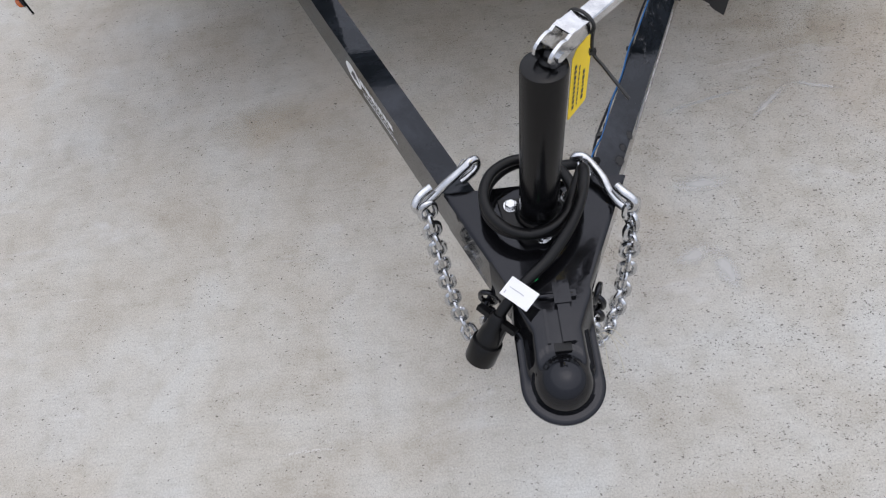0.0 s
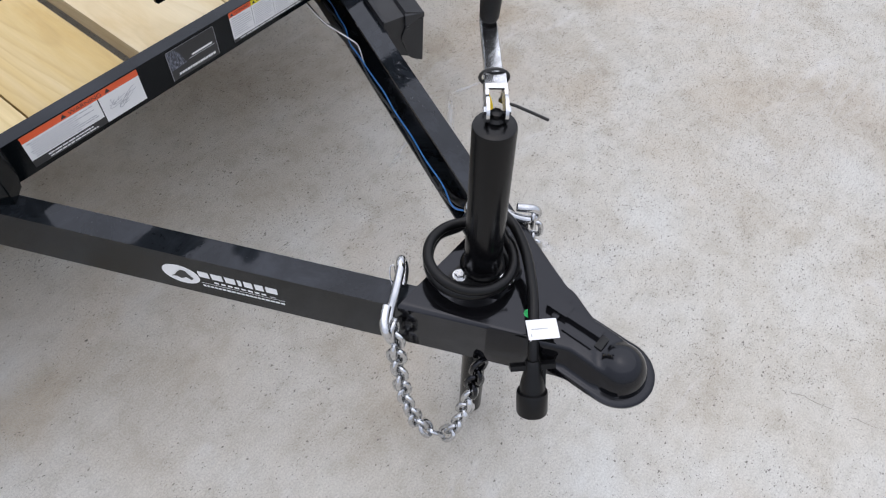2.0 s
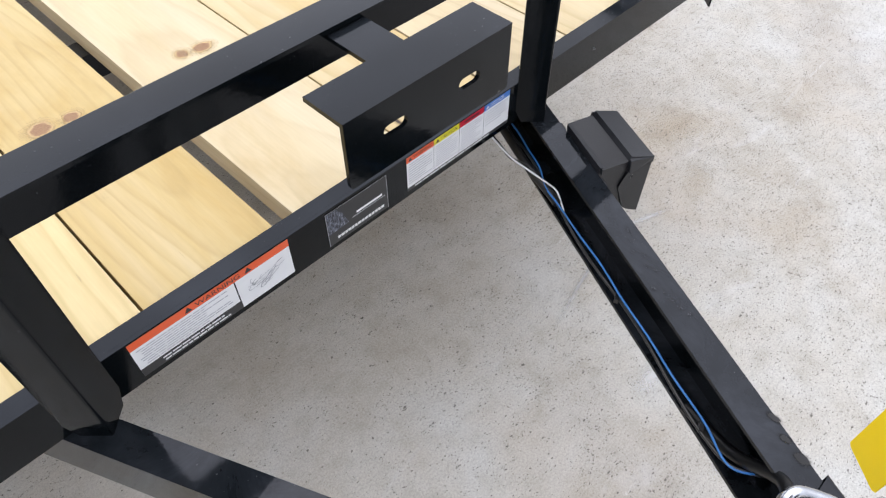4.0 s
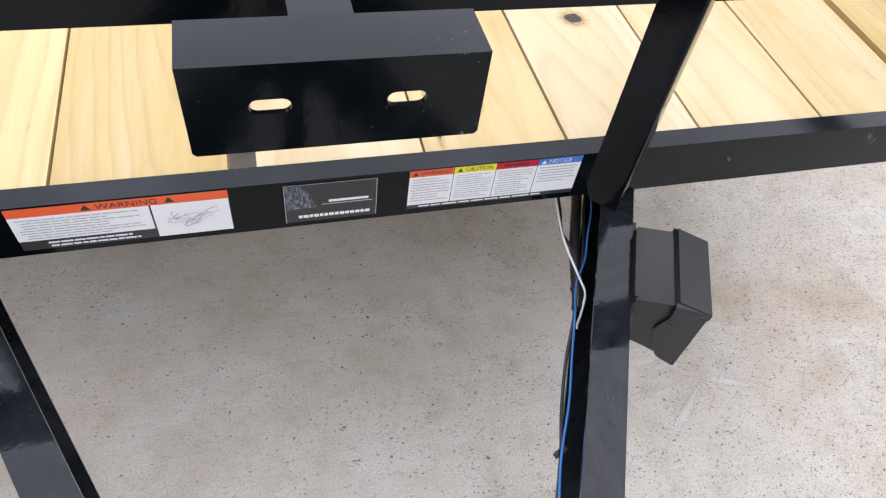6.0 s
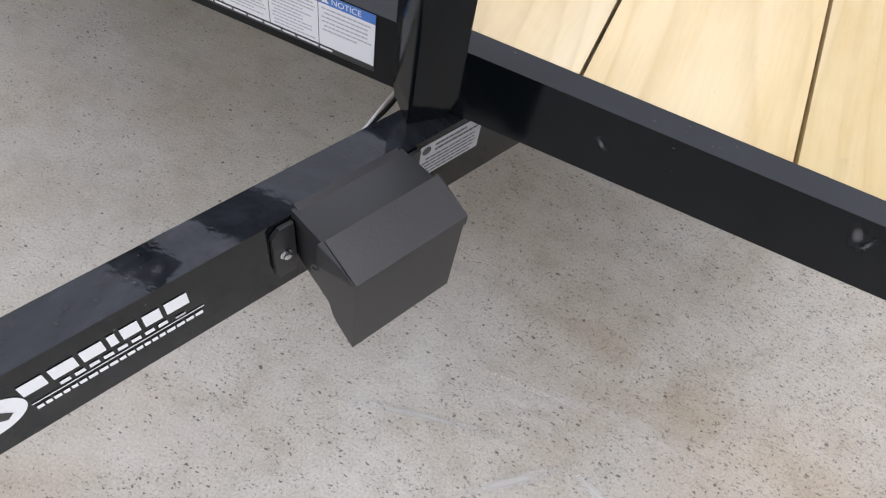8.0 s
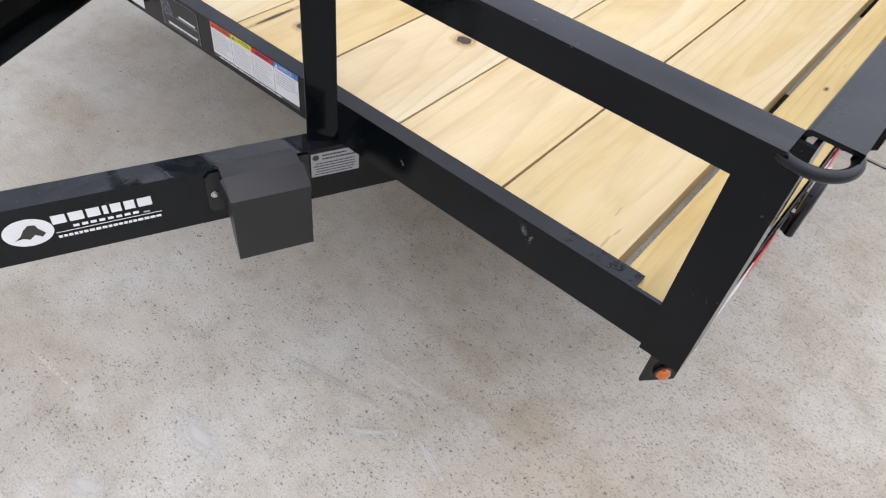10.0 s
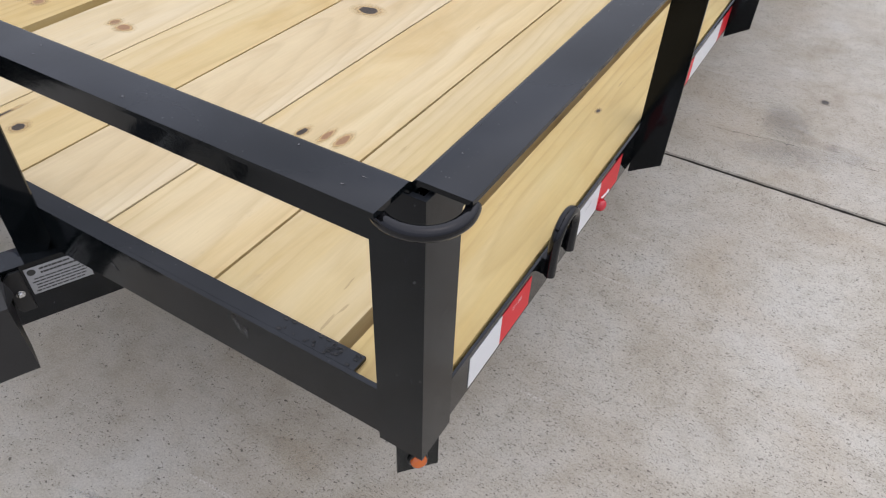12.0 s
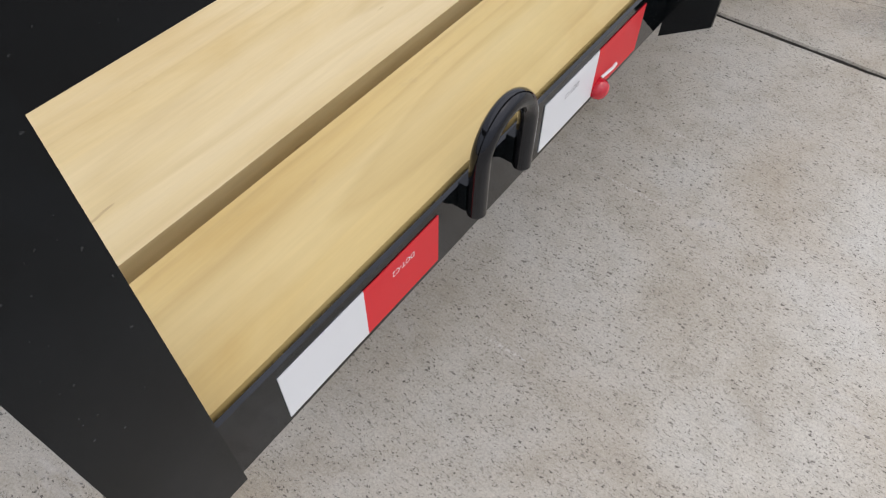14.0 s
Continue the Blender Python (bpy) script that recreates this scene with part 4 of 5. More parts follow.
rim = [r[0] for r in grid] + rings[0][1:-1] + [r[-1] for r in reversed(grid)]
under = []
for v in rim:
    y = v.co.y
    depth = 0.375 + (0.4400 - 0.375) * fade(-0.79, -0.90, y)
    under.append(bm.verts.new((v.co.x, y, min(depth, v.co.z - 0.0035))))
for a, b, c, d in zip(rim, rim[1:], under[1:], under):
    bm.faces.new((a, b, c, d))
inner = [bm.verts.new((v.co.x * 0.9, v.co.y + (0.004 if v.co.y < -0.95 else 0), v.co.z)) for v in under]
for a, b, c, d in zip(under, under[1:], inner[1:], inner):
    bm.faces.new((a, b, c, d))
part("coupler_body", bm, GLOSS, coupler)
# latch lever and its trigger
bm = fresh()
slab(bm, (-0.0085, -0.893, 0.4785), (0.0085, -0.838, 0.4865), 0.0015, 0, pose(0.004, 0, 0, 0, 0, 0.6))
slab(bm, (-0.0115, -0.838, 0.4765), (0.0115, -0.804, 0.4885), 0.002, 0, pose(0.004, 0, 0, 0, 0, 0.6))
slab(bm, (-0.020, -0.828, 0.4765), (0.020, -0.818, 0.4845), 0.002, 0, pose(0.004, 0, 0, 0, 0, 0.6))
latch = part("latch_lever", bm, GLOSS, coupler)
bm = fresh()
tube(bm, [(-0.020, -0.822, 0.4815), (0.028, -0.824, 0.4815)], 0.004, 10)
part("latch_pin", bm, GLOSS, latch)
# a solid dark block stands in for the shade in the lever's recess
bm = fresh()
slab(bm, (-0.0075, -0.904, 0.470), (0.0155, -0.8925, 0.4810), 0.002)
part("slot_shade_block", bm, DARK, coupler, "dark block painted as the shaded slot before the lever")
for x in (-0.0135, 0.0215):
    bm = fresh()
    slab(bm, (x - 0.0022, -0.892, 0.4765), (x + 0.0022, -0.842, 0.4815), 0.0015)
    part("lever_guide", bm, GLOSS, coupler)
bm = fresh()
oval(bm, Matrix.Translation((-0.022, -0.789, PLATE)), 0, 0, 0.0075, 0.0075, 0.0006, 0)
part("round_sticker", bm, DOTGREEN, coupler, "small green round sticker", False)

# ---- jack ----
jack = thing("tongue_jack", "black crank-handle tongue jack with its ram on the concrete", "trailer jack", at=(-0.006, -0.706, 0))
JACK = Matrix.Translation((-0.006, -0.706, 0)) @ pose(0, 0, 0, -2.4, 0.7, 0)
UNJACK = Matrix.Translation((0.006, 0.706, 0))


def jack_part(name, bm, mat, parent=None, label="", smooth=True):
    bm.transform(UNJACK)
    ob = part(name, bm, mat, parent or jack, label, smooth)
    return ob


for dark in (SATIN, RUBBER, GRIP):
    dark.node_tree.nodes["Principled BSDF"].inputs["IOR"].default_value = 1.33
bm = fresh()
turned(bm, [(0.021, 0.0), (0.0225, 0.001), (0.0225, 0.46)], JACK, 28)
jack_part("ram", bm, SATIN)
bm = fresh()
turned(bm, [(0.0285, 0.40), (0.0285, 0.764), (0.0275, 0.7675), (0.024, 0.769), (0.010, 0.7695)], JACK, 36)
jack_part("outer_tube", bm, SATIN)
bm = fresh()
turned(bm, [(0.035, PLATE + 0.008), (0.0345, PLATE + 0.012), (0.031, PLATE + 0.017), (0.029, PLATE + 0.020)], JACK, 32)
jack_part("weld_collar", bm, SATIN)
bm = fresh()
prism(bm, [(-0.058, 0.035), (0.060, 0.035), (0.052, -0.006), (0.030, -0.046), (-0.026, -0.046), (-0.052, -0.004)],
      Matrix.Translation((0.0, -0.694, PLATE + 0.0006)), 0.007, 0.0014)
jack_part("mount_plate", bm, SATIN)
for x, y in ((-0.040, -0.672), (0.046, -0.668), (0.001, -0.731)):
    bm = fresh()
    mm = pose(x, y, PLATE + 0.0078, 0, 0, 17)
    turned(bm, [(0.011, 0), (0.011, 0.0015), (0.0105, 0.0018)], mm, 20)
    turned(bm, [(0.0085, 0.0018), (0.0085, 0.0065), (0.0072, 0.0078)], mm, 6)
    jack_part("bolt", bm, ZINC, label="zinc hex bolt", smooth=False)
# crank: fork, arm and grip
CRANK = Vector((0.010, -0.670, 0.7840))
ARM = (Vector((0.131, -0.566, 0.794)) - CRANK - Vector((0, 0, 0.0045))).normalized()
ARMSIDE = Vector((ARM.y, -ARM.x, 0)).normalized()
bm = fresh()
fork = axes(CRANK, ARM, Vector((0, 0, 1)))
ear = [(0.0150 * math.cos(radians(a)), 0.0140 * math.sin(radians(a)) - 0.0005) for a in range(120, 316, 15)]
ear += [(0.022, -0.0095), (0.052, -0.0050), (0.052, 0.0132), (0.026, 0.0155), (0.0200, 0.0165), (0.0130, 0.0135), (0.0070, 0.0158), (-0.001, 0.0145)]
for off in (-0.0140, 0.0090):
    prism(bm, ear, fork @ Matrix.Translation((0, 0, off)), 0.0042, 0.0016)
for k, (x0, x1, y0, y1) in enumerate(((0.0200, 0.0275, 0.0150, 0.0178), (0.0270, 0.0525, 0.0138, 0.0168))):
    prism(bm, [(x0, y0 - 0.001), (x1, y0 - 0.003 * k), (x1, y1 - 0.003 * k), (x0, y1 - 0.001)], fork @ Matrix.Translation((0, 0, -0.0136)), 0.0264, 0.0008)
fork_part = jack_part("crank_fork", bm, ZINC, label="bright zinc fork")
# black on the screw head stands in for the shade between the fork's ears
bm = fresh()
turned(bm, [(0.0125, -0.004), (0.0125, 0.003), (0.0085, 0.006), (0.0075, 0.012), (0.005, 0.013)], Matrix.Translation((CRANK.x, CRANK.y, 0.769)), 20)
jack_part("crank_screw", bm, SATIN, label="screw head coloured black as the shaded gap in the fork")
bm = fresh()
for a in (-0.0165, 0.0130):
    p = CRANK + ARMSIDE * a
    tube(bm, [p, p + ARMSIDE * 0.0035], 0.0062, 6)
jack_part("pivot_bolt", bm, ZINC, fork_part, "zinc pivot bolt", False)
bm = fresh()
arm_m = axes(CRANK + Vector((0, 0, 0.0045)) + ARM * 0.030, ARMSIDE, (0, 0, 1))
length = 0.140
along = 1 if (arm_m.to_3x3() @ Vector((0, 0, 1))).dot(ARM) > 0 else -1
prism(bm, [(-0.0112, -0.006), (-0.0090, -0.006), (-0.0090, 0.0045), (0.0090, 0.0045), (0.0090, -0.006), (0.0112, -0.006), (0.0112, 0.0055), (0.0098, 0.0070), (-0.0098, 0.0070), (-0.0112, 0.0055)],
      arm_m, along * length, 0.0006)
# the flange runs on past the web in a point
for s in (-0.0112, 0.0090):
    nib = axes(arm_m @ Vector((s, 0, along * (length - 0.001))), ARM, (0, 0, 1))
    deep = 0.0022 if (nib.to_3x3() @ Vector((0, 0, 1))).dot(ARMSIDE) > 0 else -0.0022
    prism(bm, [(0, -0.005), (0.003, -0.003), (0.007, 0.006), (0, 0.0060)], nib, deep, 0.0004)
jack_part("crank_arm", bm, ZINC, label="flat zinc crank arm")
bm = fresh()
top_m = Matrix.Translation((0.127, -0.569, 0.8005))
turned(bm, [(0.0112, 0.0), (0.0130, 0.004), (0.0140, 0.025), (0.0141, 0.058), (0.0150, 0.086), (0.0150, 0.090), (0.0140, 0.093), (0.0112, 0.093), (0.0106, 0.0905), (0.0104, 0.0870)], top_m, 24)
grip = jack_part("grip", bm, GRIP, label="black rubber grip")
bm = fresh()
turned(bm, [(0.0088, 0.0868), (0.0088, 0.0890), (0.006, 0.0905)], top_m, 20)
jack_part("grip_rivet", bm, ZINC, grip, "zinc rivet end")

# yellow tag tied to the crank
tag = thing("hang_tag", "yellow card tag tied to the jack crank with black cable tie", "tag")
TAG = axes((0.040, -0.646, 0.632), Vector((0.65, 0.76, 0)), Vector((0.03, 0.03, 1.0)))
bm = fresh()
prism(bm, [(0.003, 0.0), (0.042, 0.0), (0.045, 0.003), (0.045, 0.110), (0.036, 0.120), (0.009, 0.120), (0.0, 0.110), (0.0, 0.003)], TAG, 0.0007)
card = part("card", bm, TAGYELLOW, tag, smooth=False)
bm = fresh()
for row, (a, b) in enumerate(((0.014, 0.094), (0.014, 0.084), (0.014, 0.070))):
    x = 0.007 + row * 0.011
    y, r = a, random.Random(row)
    while y < b:
        w = r.uniform(0.004, 0.009)
        flat(bm, TAG, x, y, x + (0.005 if row != 1 else 0.0026), y + w, 0.0012, 0)
        y += w + 0.0024
part("card_print", bm, INK, card, "black bars of print", False)
bm = fresh()
c = CRANK + Vector((0, 0, 0.0045)) + ARM * 0.052
ring = [c + ARMSIDE * (0.0180 * math.cos(radians(a))) + Vector((0, 0, 0.0130 * math.sin(radians(a)))) for a in range(0, 360, 20)]
tube(bm, ring, 0.0022, 8, True)
knot_at = Vector((0.064, -0.643, 0.748))
tube(bm, smooth_path([c + ARMSIDE * 0.017, knot_at, (0.075, -0.660, 0.739), (0.088, -0.680, 0.729), (0.100, -0.696, 0.719)], 6), 0.0022, 8)
slab(bm, (-0.004, -0.003, -0.003), (0.004, 0.003, 0.003), 0.001, 0, Matrix.Translation(knot_at))
part("cable_tie", bm, TIE, tag, "black cable tie with a long tail")

# ---- trailer cable with its plug ----
cable = thing("trailer_cable", "thick black trailer cable coiled round the jack, with plug", "cable")
coil = [(0.150, -0.470, 0.392), (0.128, -0.545, 0.405), (0.098, -0.600, 0.470), (0.050, -0.618, 0.496)]
for k in range(0, 19):
    a = radians(52 + 360 * 1.72 * k / 18)
    lift = 0.4935 + 0.017 * min(1.0, k / 9) + 0.004 * math.sin(a * 1.5)
    coil.append((-0.014 + (0.064 - 0.004 * (k % 5 == 2)) * math.cos(a), -0.672 + 0.066 * math.sin(a), lift))
coil += [(0.066, -0.650, 0.527), (0.060, -0.690, 0.534), (0.040, -0.732, 0.520), (0.005, -0.772, 0.502), (-0.035, -0.804, 0.492), (-0.066, -0.828, 0.472), (-0.081, -0.842, 0.447)]
bm = fresh()
tube(bm, smooth_path(coil, 7), 0.0082, 12)
part("sheath", bm, RUBBER, cable)
PLUG = Matrix.Translation((-0.078, -0.838, 0.455)) @ (Vector((-0.030, -0.030, -0.062)).to_track_quat("Z", "Y").to_matrix().to_4x4())
bm = fresh()
turned(bm, [(0.0095, -0.010), (0.0125, -0.004), (0.0135, 0.012), (0.0165, 0.022), (0.0185, 0.034), (0.0188, 0.040), (0.0225, 0.041), (0.0232, 0.044), (0.0232, 0.074), (0.0222, 0.077), (0.018, 0.0775), (0.0175, 0.062)], PLUG, 28)
slab(bm, (-0.033, -0.006, -0.004), (0.033, 0.006, 0.004), 0.0015, 0, PLUG)
slab(bm, (0.014, -0.004, 0.004), (0.019, 0.004, 0.044), 0.001, 0, PLUG)
part("plug", bm, RUBBER, cable, "black moulded round plug")
TAPE = axes((-0.051, -0.7985, 0.5045), (0.033, -0.031, -0.002), (0.016, 0.024, 0.004))
bm = fresh()
slab(bm, (0.0, -0.030, 0.0), (0.045, 0.0, 0.0009), 0.0, 0, TAPE)
print_lines(bm, TAPE, 0.006, 0.030, -0.012, -0.017, 1, 0.0012, 1, 0.30, 31)
flat(bm, TAPE, 0.004, -0.026, 0.0055, -0.021, 0.0012, 1)
slab(bm, (0.006, -0.026, -0.020), (0.007, -0.004, 0.0), 0.0, 0, TAPE)
part("cable_label", bm, [PAPER, GREYINK], cable, "white paper flag label with grey print", False)

# ---- safety chains ----


def stadium(length, width, n=7):
    r, h = width / 2, (length - width) / 2
    pts = [(h + r * math.cos(radians(-90 + 180 * k / n)), r * math.sin(radians(-90 + 180 * k / n))) for k in range(n + 1)]
    return pts + [(-x, -y) for x, y in pts]


link_bm = fresh()
tube(link_bm, [(x, y, 0) for x, y in stadium(0.0375, 0.0255)], 0.0046, 9, True)
LINK = mesh_of("chain_link", link_bm, ZINC, True)


def along(points, pitch):
    path = smooth_path(points, 24)
    out, gone, want = [], 0.0, 0.0
    for a, b in zip(path, path[1:]):
        step = (b - a).length
        while want <= gone + step:
            out.append((a.lerp(b, (want - gone) / step), (b - a).normalized()))
            want += pitch
        gone += step
    return out


BLACK_LINK = LINK.copy()
BLACK_LINK.materials[0] = GLOSS


def safety_chain(points, inner_end, outer_end, lean, label, painted=99):
    chain = thing("safety_chain", label, "chain", "safety chains of the tongue")
    for k, (p, way) in enumerate(along(points, 0.0282)):
        turn = way.to_track_quat("X", "Z").to_matrix().to_4x4() @ pose(0, 0, 0, 90 * (k % 2) + 24 + 11 * math.sin(k * 1.7))
        ob = new("chain_link", LINK if k < painted else BLACK_LINK)
        ob.parent = chain
        ob.matrix_local = Matrix.Translation(p) @ turn
    a, b = Vector(inner_end), Vector(outer_end)
    m = axes((a + b) / 2, b - a, lean)
    bm = fresh()
    h = (b - a).length / 2
    # an S of thick rod: a closed bend over the beam and an open one for the chain
    bends = [(0.020, 0.0125), (0.034, 0.0125), (h - 0.012, 0.0118), (h - 0.002, 0.0070), (h + 0.0005, -0.0010), (h - 0.004, -0.0085), (h - 0.016, -0.0105), (0.016, -0.0055), (-0.006, 0.0035),
             (-h + 0.020, 0.0095), (-h + 0.008, 0.0095), (-h + 0.0005, 0.0030), (-h + 0.002, -0.0070), (-h + 0.012, -0.0115), (-h + 0.026, -0.0115), (-0.020, -0.0110)]
    tube(bm, smooth_path([m @ Vector((x, y * 0.92, 0.008 * math.sin(x / h * 2.4))) for x, y in bends], 6), 0.0071, 14)
    hook = part("snap_hook", bm, ZINC, chain, "heavy zinc hook with spring latch")
    bm = fresh()
    tube(bm, smooth_path([m @ Vector(q) for q in ((-0.018, -0.010, 0.007), (-0.030, -0.001, 0.010), (-h + 0.014, 0.006, 0.009), (-h + 0.012, 0.006, 0.004), (-0.030, -0.004, 0.002))], 5), 0.0011, 6)
    part("hook_latch", bm, ZINC, hook, "thin spring latch", False)
    return chain


safety_chain([(-0.165, -0.650, 0.462), (-0.163, -0.652, 0.36), (-0.156, -0.660, 0.22), (-0.140, -0.680, 0.10), (-0.113, -0.713, 0.045),
              (-0.098, -0.734, 0.09), (-0.092, -0.748, 0.21), (-0.086, -0.757, 0.372)],
             (-0.086, -0.590, 0.500), (-0.178, -0.655, 0.476), (-0.5, -0.07, 0.85), "bright zinc safety chain with hook, hanging in a loop", 24)
safety_chain([(0.136, -0.690, 0.470), (0.146, -0.698, 0.36), (0.146, -0.712, 0.22), (0.128, -0.735, 0.12), (0.105, -0.752, 0.11),
              (0.090, -0.765, 0.21), (0.082, -0.770, 0.372)],
             (0.060, -0.612, 0.500), (0.140, -0.690, 0.482), (0.5, -0.07, 0.85), "bright zinc safety chain hooked over the tongue beside the coupler", 20)

# ---- battery box on the tongue ----
box = thing("battery_box", "matte black plastic breakaway battery box bolted to the tongue", "battery box")
S0, S1, NOUT, BZ0, BZ1 = -0.190, -0.082, 0.088, 0.366, 0.484
bm = fresh()
body = axes(RIGHT @ Vector((S0, 0, 0.0005)), RIGHT.to_3x3() @ Vector((0, 0, 1)), (0, 0, 1))
outline = [(0.0, 0.404), (0.010, 0.398), (0.030, 0.392), (NOUT - 0.004, BZ0 + 0.004), (NOUT, BZ0), (NOUT + 0.001, BZ1 - 0.016), (0.0, BZ1)]
way = (body.to_3x3() @ Vector((0, 0, 1))).dot(RIGHT.to_3x3() @ Vector((1, 0, 0)))
sgn = 1 if way > 0 else -1
prism(bm, outline, body, sgn * (S1 - S0), 0.0045)
part("box_body", bm, PLASTIC, box)
bm = fresh()
lid = [(0.002, BZ1 - 0.002), (0.046, BZ1 + 0.003), (0.050, BZ1 + 0.011), (NOUT + 0.004, BZ1 - 0.001), (NOUT + 0.004, BZ1 - 0.013), (NOUT - 0.006, BZ1 - 0.012), (0.002, BZ1 - 0.012)]
prism(bm, lid, body @ Matrix.Translation((0, 0, -sgn * 0.004)), sgn * (S1 - S0 + 0.008), 0.0032)
lid_part = part("box_lid", bm, PLASTIC, box)
bm = fresh()
shell = [(0.054, BZ1 - 0.014), (0.041, 0.437), (0.040, 0.430), (0.059, 0.380), (0.066, 0.374), (NOUT - 0.004, BZ0 - 0.001), (NOUT + 0.001, BZ0 - 0.003), (NOUT + 0.0022, BZ1 - 0.014)]
prism(bm, shell, body @ Matrix.Translation((0, 0, -sgn * 0.0035)), sgn * (S1 - S0 + 0.007), 0.002)
part("box_shell", bm, PLASTIC, box)
for s, flip in ((S0, -1), (S1, 1)):
    bm = fresh()
    wedge = [(s + flip * 0.003, BZ1 + 0.009, 0.047), (s + flip * 0.009, BZ1 + 0.006, 0.047), (s + flip * 0.012, BZ1 - 0.014, 0.046), (s + flip * 0.013, BZ1 - 0.018, 0.050),
             (s + flip * 0.002, BZ1 - 0.018, 0.047), (s + flip * 0.0044, BZ1 - 0.001, NOUT + 0.003), (s + flip * 0.0044, BZ1 - 0.006, NOUT + 0.003), (s + flip * 0.002, BZ1 - 0.004, NOUT)]
    bmesh.ops.convex_hull(bm, input=[bm.verts.new(RIGHT @ Vector(p)) for p in wedge])
    bmesh.ops.bevel(bm, geom=bm.edges[:], offset=0.0008, segments=1, affect="EDGES")
    part("lid_ear", bm, PLASTIC, lid_part, "", False)
bm = fresh()
tube(bm, [RIGHT @ Vector((S0 - 0.014 + 0.001 * math.cos(radians(a)), BZ1 - 0.020 + 0.003 * math.sin(radians(a)), 0.050 + 0.003 * math.cos(radians(a)))) for a in range(0, 360, 30)], 0.0009, 6, True)
part("lid_ring", bm, TIE, lid_part, "thin black cord loop")
for s in (S0 - 0.026, S1 + 0.004):
    bm = fresh()
    prism(bm, [(s + 0.004, 0.394), (s + 0.022, 0.394), (s + 0.022, 0.466), (s + 0.008, 0.466), (s, 0.458), (s, 0.402)], RIGHT @ Matrix.Translation((0, 0, 0.0006)), 0.0045, 0.002)
    tab_part = part("mounting_tab", bm, PLASTIC, box)
    bm = fresh()
    mm = RIGHT @ pose(s + 0.011, 0.428, 0.0053)
    turned(bm, [(0.0062, 0.0), (0.0062, 0.0012), (0.0052, 0.0014)], mm, 16)
    turned(bm, [(0.0042, 0.0014), (0.0042, 0.0045), (0.0034, 0.005)], mm, 6)
    part("box_bolt", bm, ZINC, tab_part, "zinc bolt", False)

# ---- wires in the right tongue channel ----
wires = thing("lamp_wires", "blue and white lamp wires clipped along the tongue channel", "wires")


def wire(points, radius, mat, name, label, seed):
    r = random.Random(seed)
    bm = fresh()
    tube(bm, smooth_path([(x + r.uniform(-0.003, 0.003), y, z + r.uniform(0, 0.004)) for x, y, z in points], 8), radius, 8)
    return part(name, bm, mat, wires, label)


def inside(y, gap, z):
    return (0.423 + 0.466 * y - gap, y, z)


RUN = (-0.14, -0.20, -0.26, -0.32, -0.38, -0.44, -0.50)
wire([(0.392, 0.06, 0.425), (0.382, 0.02, 0.415), (0.360, -0.025, 0.415), inside(-0.065, 0.053, 0.413), inside(-0.10, 0.058, 0.410)] + [inside(y, 0.058 + 0.002 * math.sin(y * 31), 0.412 + 0.004 * math.sin(y * 13)) for y in RUN] + [inside(-0.55, 0.058, 0.41), (0.122, -0.585, 0.42)], 0.0015, BLUEWIRE, "blue_wire", "thin blue wire", 1)
wire([(0.386, 0.06, 0.425), (0.374, 0.02, 0.414), (0.352, -0.025, 0.413), inside(-0.065, 0.056, 0.410), inside(-0.10, 0.058, 0.405)] + [inside(y, 0.061 + 0.004 * math.sin(y * 23 + 1), 0.405) for y in RUN] + [inside(-0.55, 0.056, 0.405), (0.119, -0.588, 0.42)], 0.0022, TIE, "black_wire", "thin black wire", 2)
wire([(0.338, 0.06, 0.43), (0.331, 0.02, 0.42), (0.325, -0.015, 0.415), (0.3245, -0.05, 0.414), (0.325, -0.095, 0.412), (0.320, -0.116, 0.408), (0.309, -0.138, 0.400), (0.302, -0.150, 0.396), (0.299, -0.156, 0.394)], 0.0016, WHITEWIRE, "white_wire", "loose white wire", 3)
wire([(0.342, 0.06, 0.43), (0.335, 0.02, 0.418), (0.329, -0.015, 0.412), (0.328, -0.05, 0.411), (0.322, -0.095, 0.408), (0.314, -0.112, 0.404)], 0.0026, TIE, "black_wire", "thin black wire", 4)
bm = fresh()
tube(bm, smooth_path([(0.376, 0.08, 0.43), (0.368, 0.042, 0.420), (0.352, 0.0, 0.414), (0.336, -0.042, 0.410), (0.323, -0.085, 0.406), (0.314, -0.118, 0.402), (0.309, -0.130, 0.400)], 5), 0.0075, 10)
part("conduit", bm, TIE, wires, "black split conduit")
for y in (-0.10, -0.31, -0.50):
    x, _, z = inside(y, 0.060, 0.406)
    bm = fresh()
    slab(bm, (-0.007, -0.003, -0.003), (0.008, 0.003, 0.005), 0.0012, 0, pose(x, y, z, 0, 0, 25))
    part("wire_clip", bm, TIE, wires, "small black clip")

# damp and dusty marks on the right tongue beam
DUST_PATCH = DARK_PATCH.copy()
DUST_PATCH.materials[0] = DUST
DAMP_PATCH = DARK_PATCH.copy()
DAMP_PATCH.materials[0] = DAMP


def patch_of(name, solid, *colours):
    me = DARK_PATCH.copy()
    me.materials[0] = make_knot(name, *colours, solid)
    return me


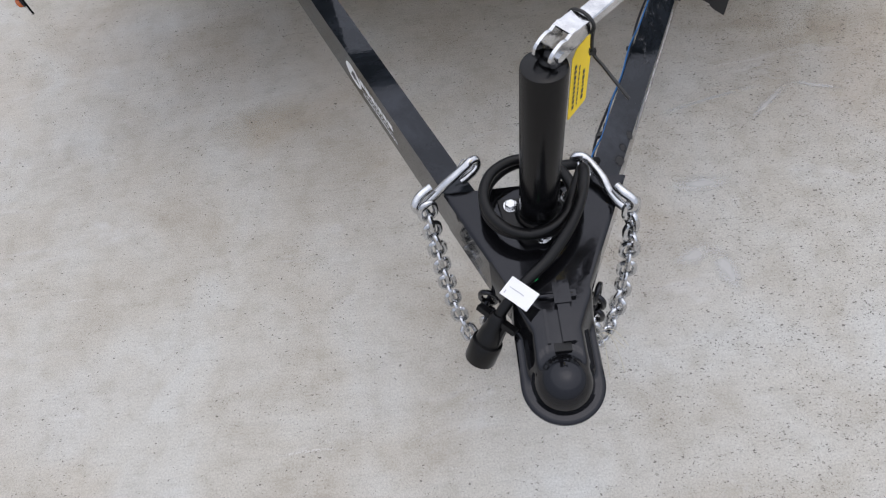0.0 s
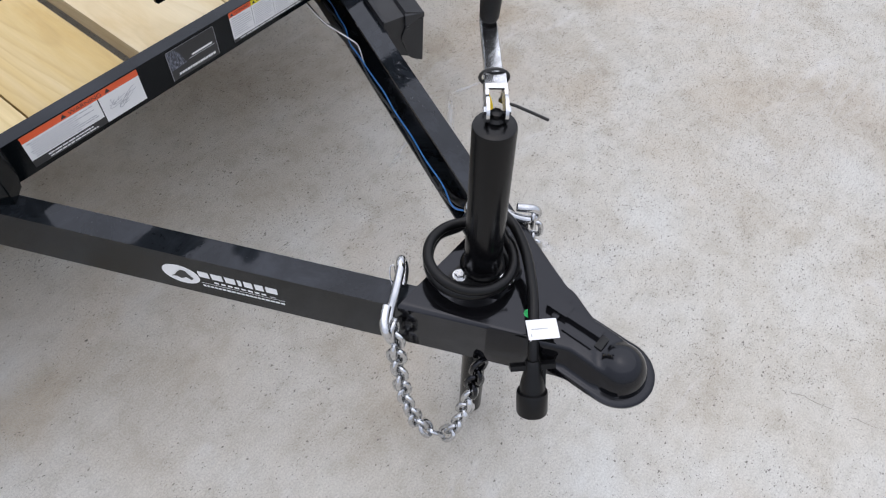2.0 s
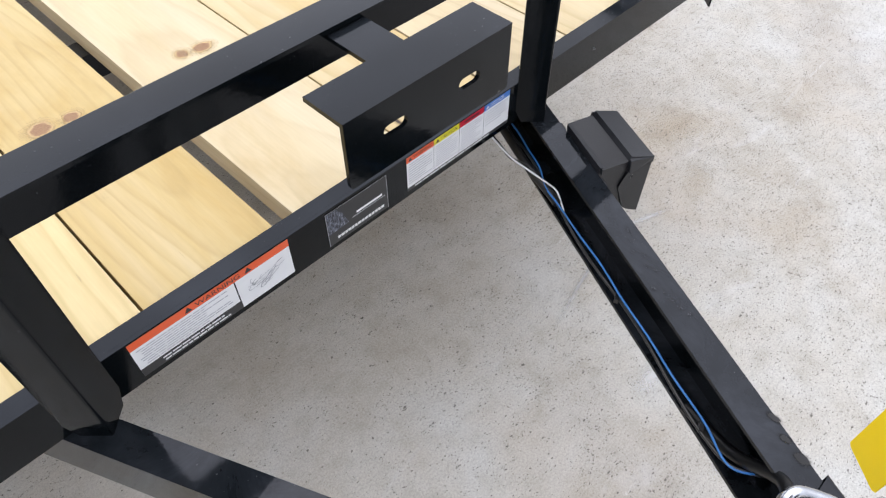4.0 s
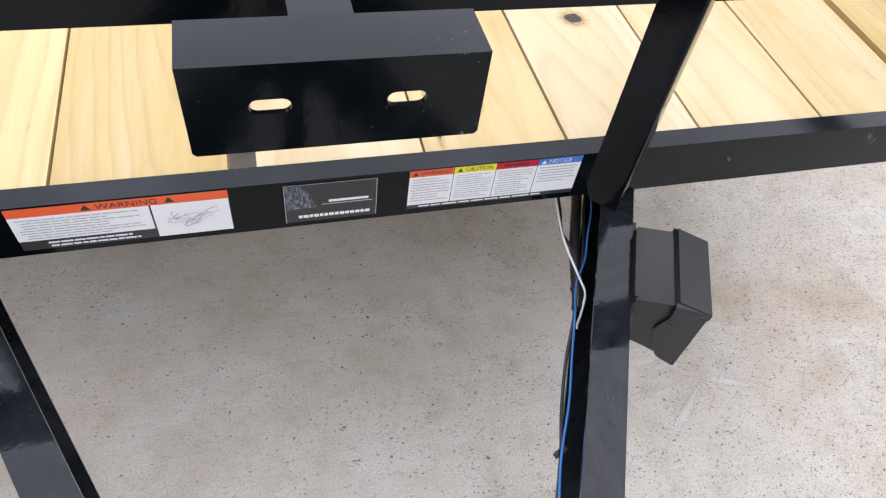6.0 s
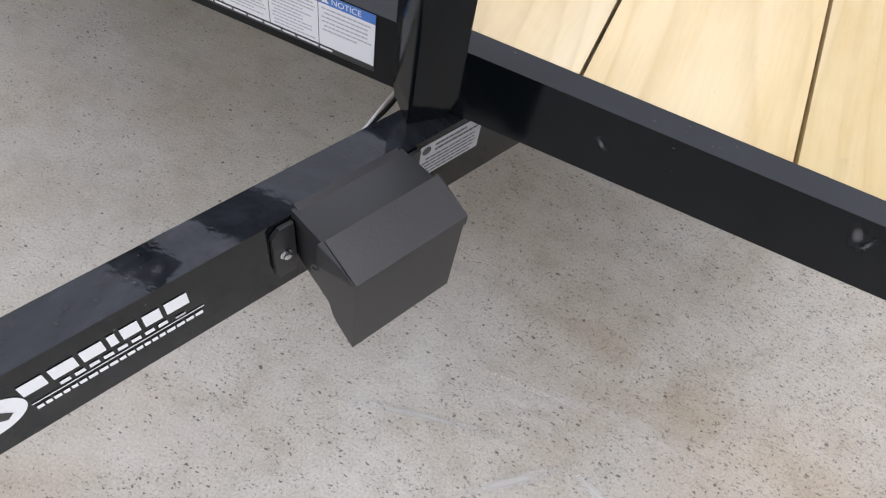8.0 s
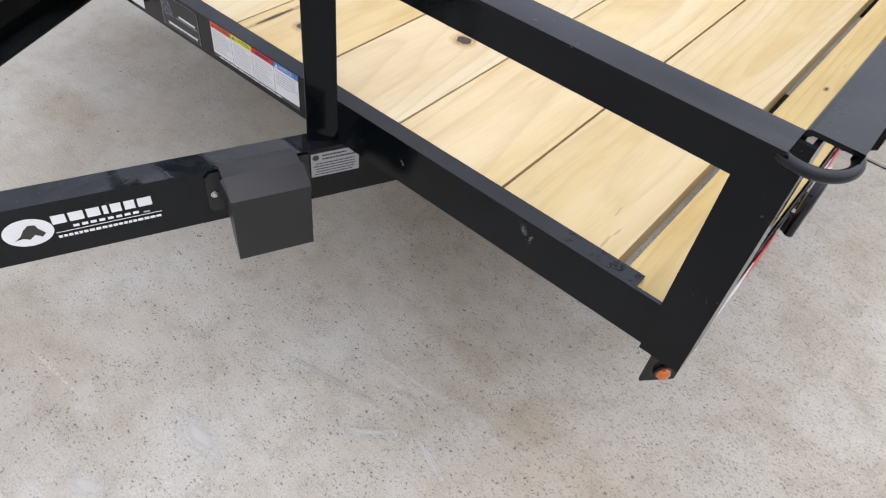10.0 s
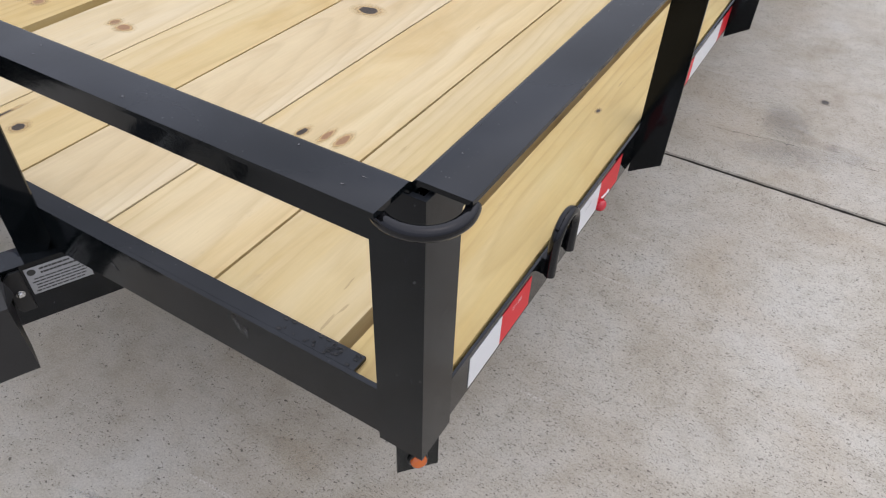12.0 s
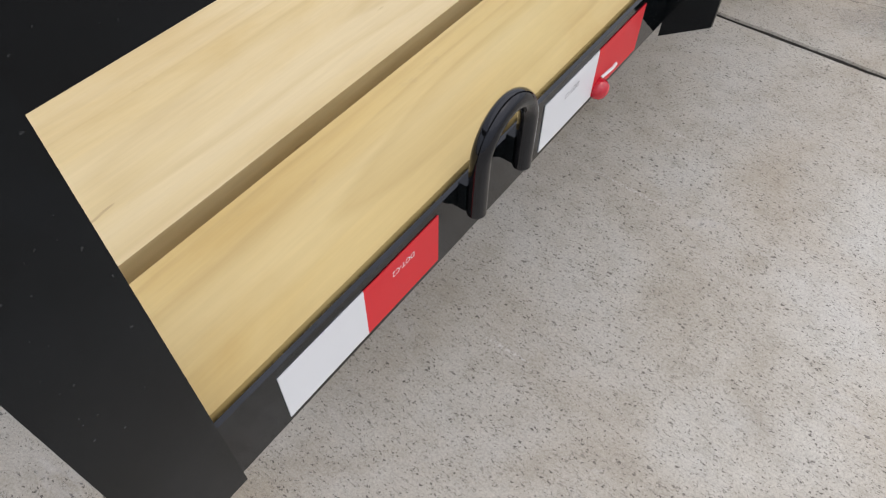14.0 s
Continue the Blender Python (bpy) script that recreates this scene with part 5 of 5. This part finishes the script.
RUB_PATCH = patch_of("pale_rub", 0.6, (0.16, 0.16, 0.165), (0.12, 0.12, 0.125), (0.08, 0.08, 0.085))
RUST_PATCH = patch_of("rust_stain", 0.17, (0.42, 0.29, 0.12), (0.43, 0.31, 0.14), (0.44, 0.33, 0.17))
DAMP_STAIN = patch_of("damp_stain", 0.30, (0.19, 0.185, 0.18), (0.20, 0.195, 0.19), (0.22, 0.215, 0.21))
SPOT_PATCH = patch_of("oil_spot", 0.85, (0.07, 0.065, 0.06), (0.10, 0.095, 0.09), (0.15, 0.145, 0.14))
PALE_PATCH = patch_of("pale_scuff", 0.42, (0.70, 0.70, 0.69), (0.68, 0.68, 0.67), (0.66, 0.66, 0.65))
rd = random.Random(21)
for x, y, rx, ry, damp in [(0.160, -0.557, 0.004, 0.008, 1), (0.145, -0.579, 0.004, 0.007, 1), (0.136, -0.603, 0.006, 0.009, 1)] + [
        (0.423 + 0.466 * yy - 0.012 - rd.uniform(0, 0.026), yy, rd.uniform(0.002, 0.005), rd.uniform(0.002, 0.006), 0) for yy in [-0.27 - 0.014 * k for k in range(11)]]:
    mark = new("damp_mark" if damp else "dust_mark", DAMP_PATCH if damp else DUST_PATCH)
    mark.parent = tongue_right
    mark.location = (x, y, TZ1 + 0.0005)
    mark.scale = (rx, ry, 1.0)

# dry grass caught in the chain
grass = thing("dry_grass", "few dry pale grass strands caught in the safety chain", "grass")
for k, (dx, dy, dz) in enumerate(((0.06, -0.02, -0.03), (0.05, -0.06, -0.06), (0.02, -0.07, -0.05), (-0.01, -0.02, 0.07), (0.045, -0.04, 0.01))):
    bm = fresh()
    a = Vector((0.094, -0.762, 0.185))
    tube(bm, smooth_path([a, a + Vector((dx * 0.5, dy * 0.4, 0.02)), a + Vector((dx, dy, dz))], 6), 0.0005, 5)
    part("grass_strand", bm, STRAW, grass)

# pale rubs on the front rail
for x, z, rx, rz, turn in ((0.769, 0.530, 0.0035, 0.008, 25), (0.781, 0.523, 0.002, 0.006, -10), (0.55, 0.512, 0.002, 0.005, 40)):
    mark = new("dust_mark", RUB_PATCH)
    mark.parent = front_rail
    mark.matrix_local = Matrix.Translation((x, -0.0005, z)) @ pose(0, 0, 0, 90) @ pose(0, 0, 0, 0, 0, turn) @ Matrix.Diagonal((rx, rz, 1, 1))

# stains and scuffs on the concrete: x, y, half width, half length, turn
for kind, rows in ((RUST_PATCH, ((-0.626, -0.01, 0.10, 0.05, 10), (1.08, 0.02, 0.10, 0.05, -25), (0.81, 0.07, 0.09, 0.05, 15), (0.685, 0.121, 0.06, 0.03, 0), (0.95, -0.12, 0.07, 0.03, 30))),
                   (DAMP_STAIN, ((1.215, 1.84, 0.06, 0.12, 15), (1.23, 1.66, 0.10, 0.05, 5), (1.33, 1.74, 0.12, 0.05, 12), (1.75, 1.9, 0.2, 0.08, 5))),
                   (SPOT_PATCH, ((1.298, 2.07, 0.011, 0.014, 0), (1.31, 2.055, 0.005, 0.006, 0))),
                   (PALE_PATCH, ((0.421, -0.573, 0.018, 0.045, 12), (0.636, -0.142, 0.060, 0.008, 40), (0.52, -0.108, 0.085, 0.005, 11), (0.475, -0.118, 0.080, 0.005, 14),
                                 (0.42, -0.355, 0.050, 0.016, 0), (0.365, -0.535, 0.040, 0.016, 20), (0.754, -0.106, 0.05, 0.006, -20)))):
    for x, y, rx, ry, turn in rows:
        stain = new("ground_stain", kind)
        stain.parent = ground
        stain.matrix_local = Matrix.Translation((x, y, 0.0007)) @ pose(0, 0, 0, 0, 0, turn) @ Matrix.Diagonal((rx, ry, 1, 1))

# dark runs and grit on the cover strip, pale specks on the hand-height rails
rs = random.Random(33)
for k in range(34):
    mark = new("damp_mark", DAMP_PATCH)
    mark.parent = front_rail
    mark.location = (0.80 + 0.13 * math.sqrt(rs.random()), 0.009 + 0.018 * rs.random(), Z1 + 0.0002)
    mark.scale = (rs.uniform(0.0008, 0.0035), rs.uniform(0.0008, 0.0022), 1.0)
for k in range(26):
    side = rs.random() < 0.5
    mark = new("dust_mark", RUB_PATCH)
    mark.parent = trailer
    mark.location = (rs.uniform(1.014, 1.055), rs.uniform(0.02, 1.0), TOP + 0.0004) if side else (rs.uniform(0.3, 1.0), rs.uniform(-0.043, -0.006), TOP + 0.0004)
    mark.scale = (rs.uniform(0.0006, 0.0022), rs.uniform(0.0006, 0.0018), 1.0)
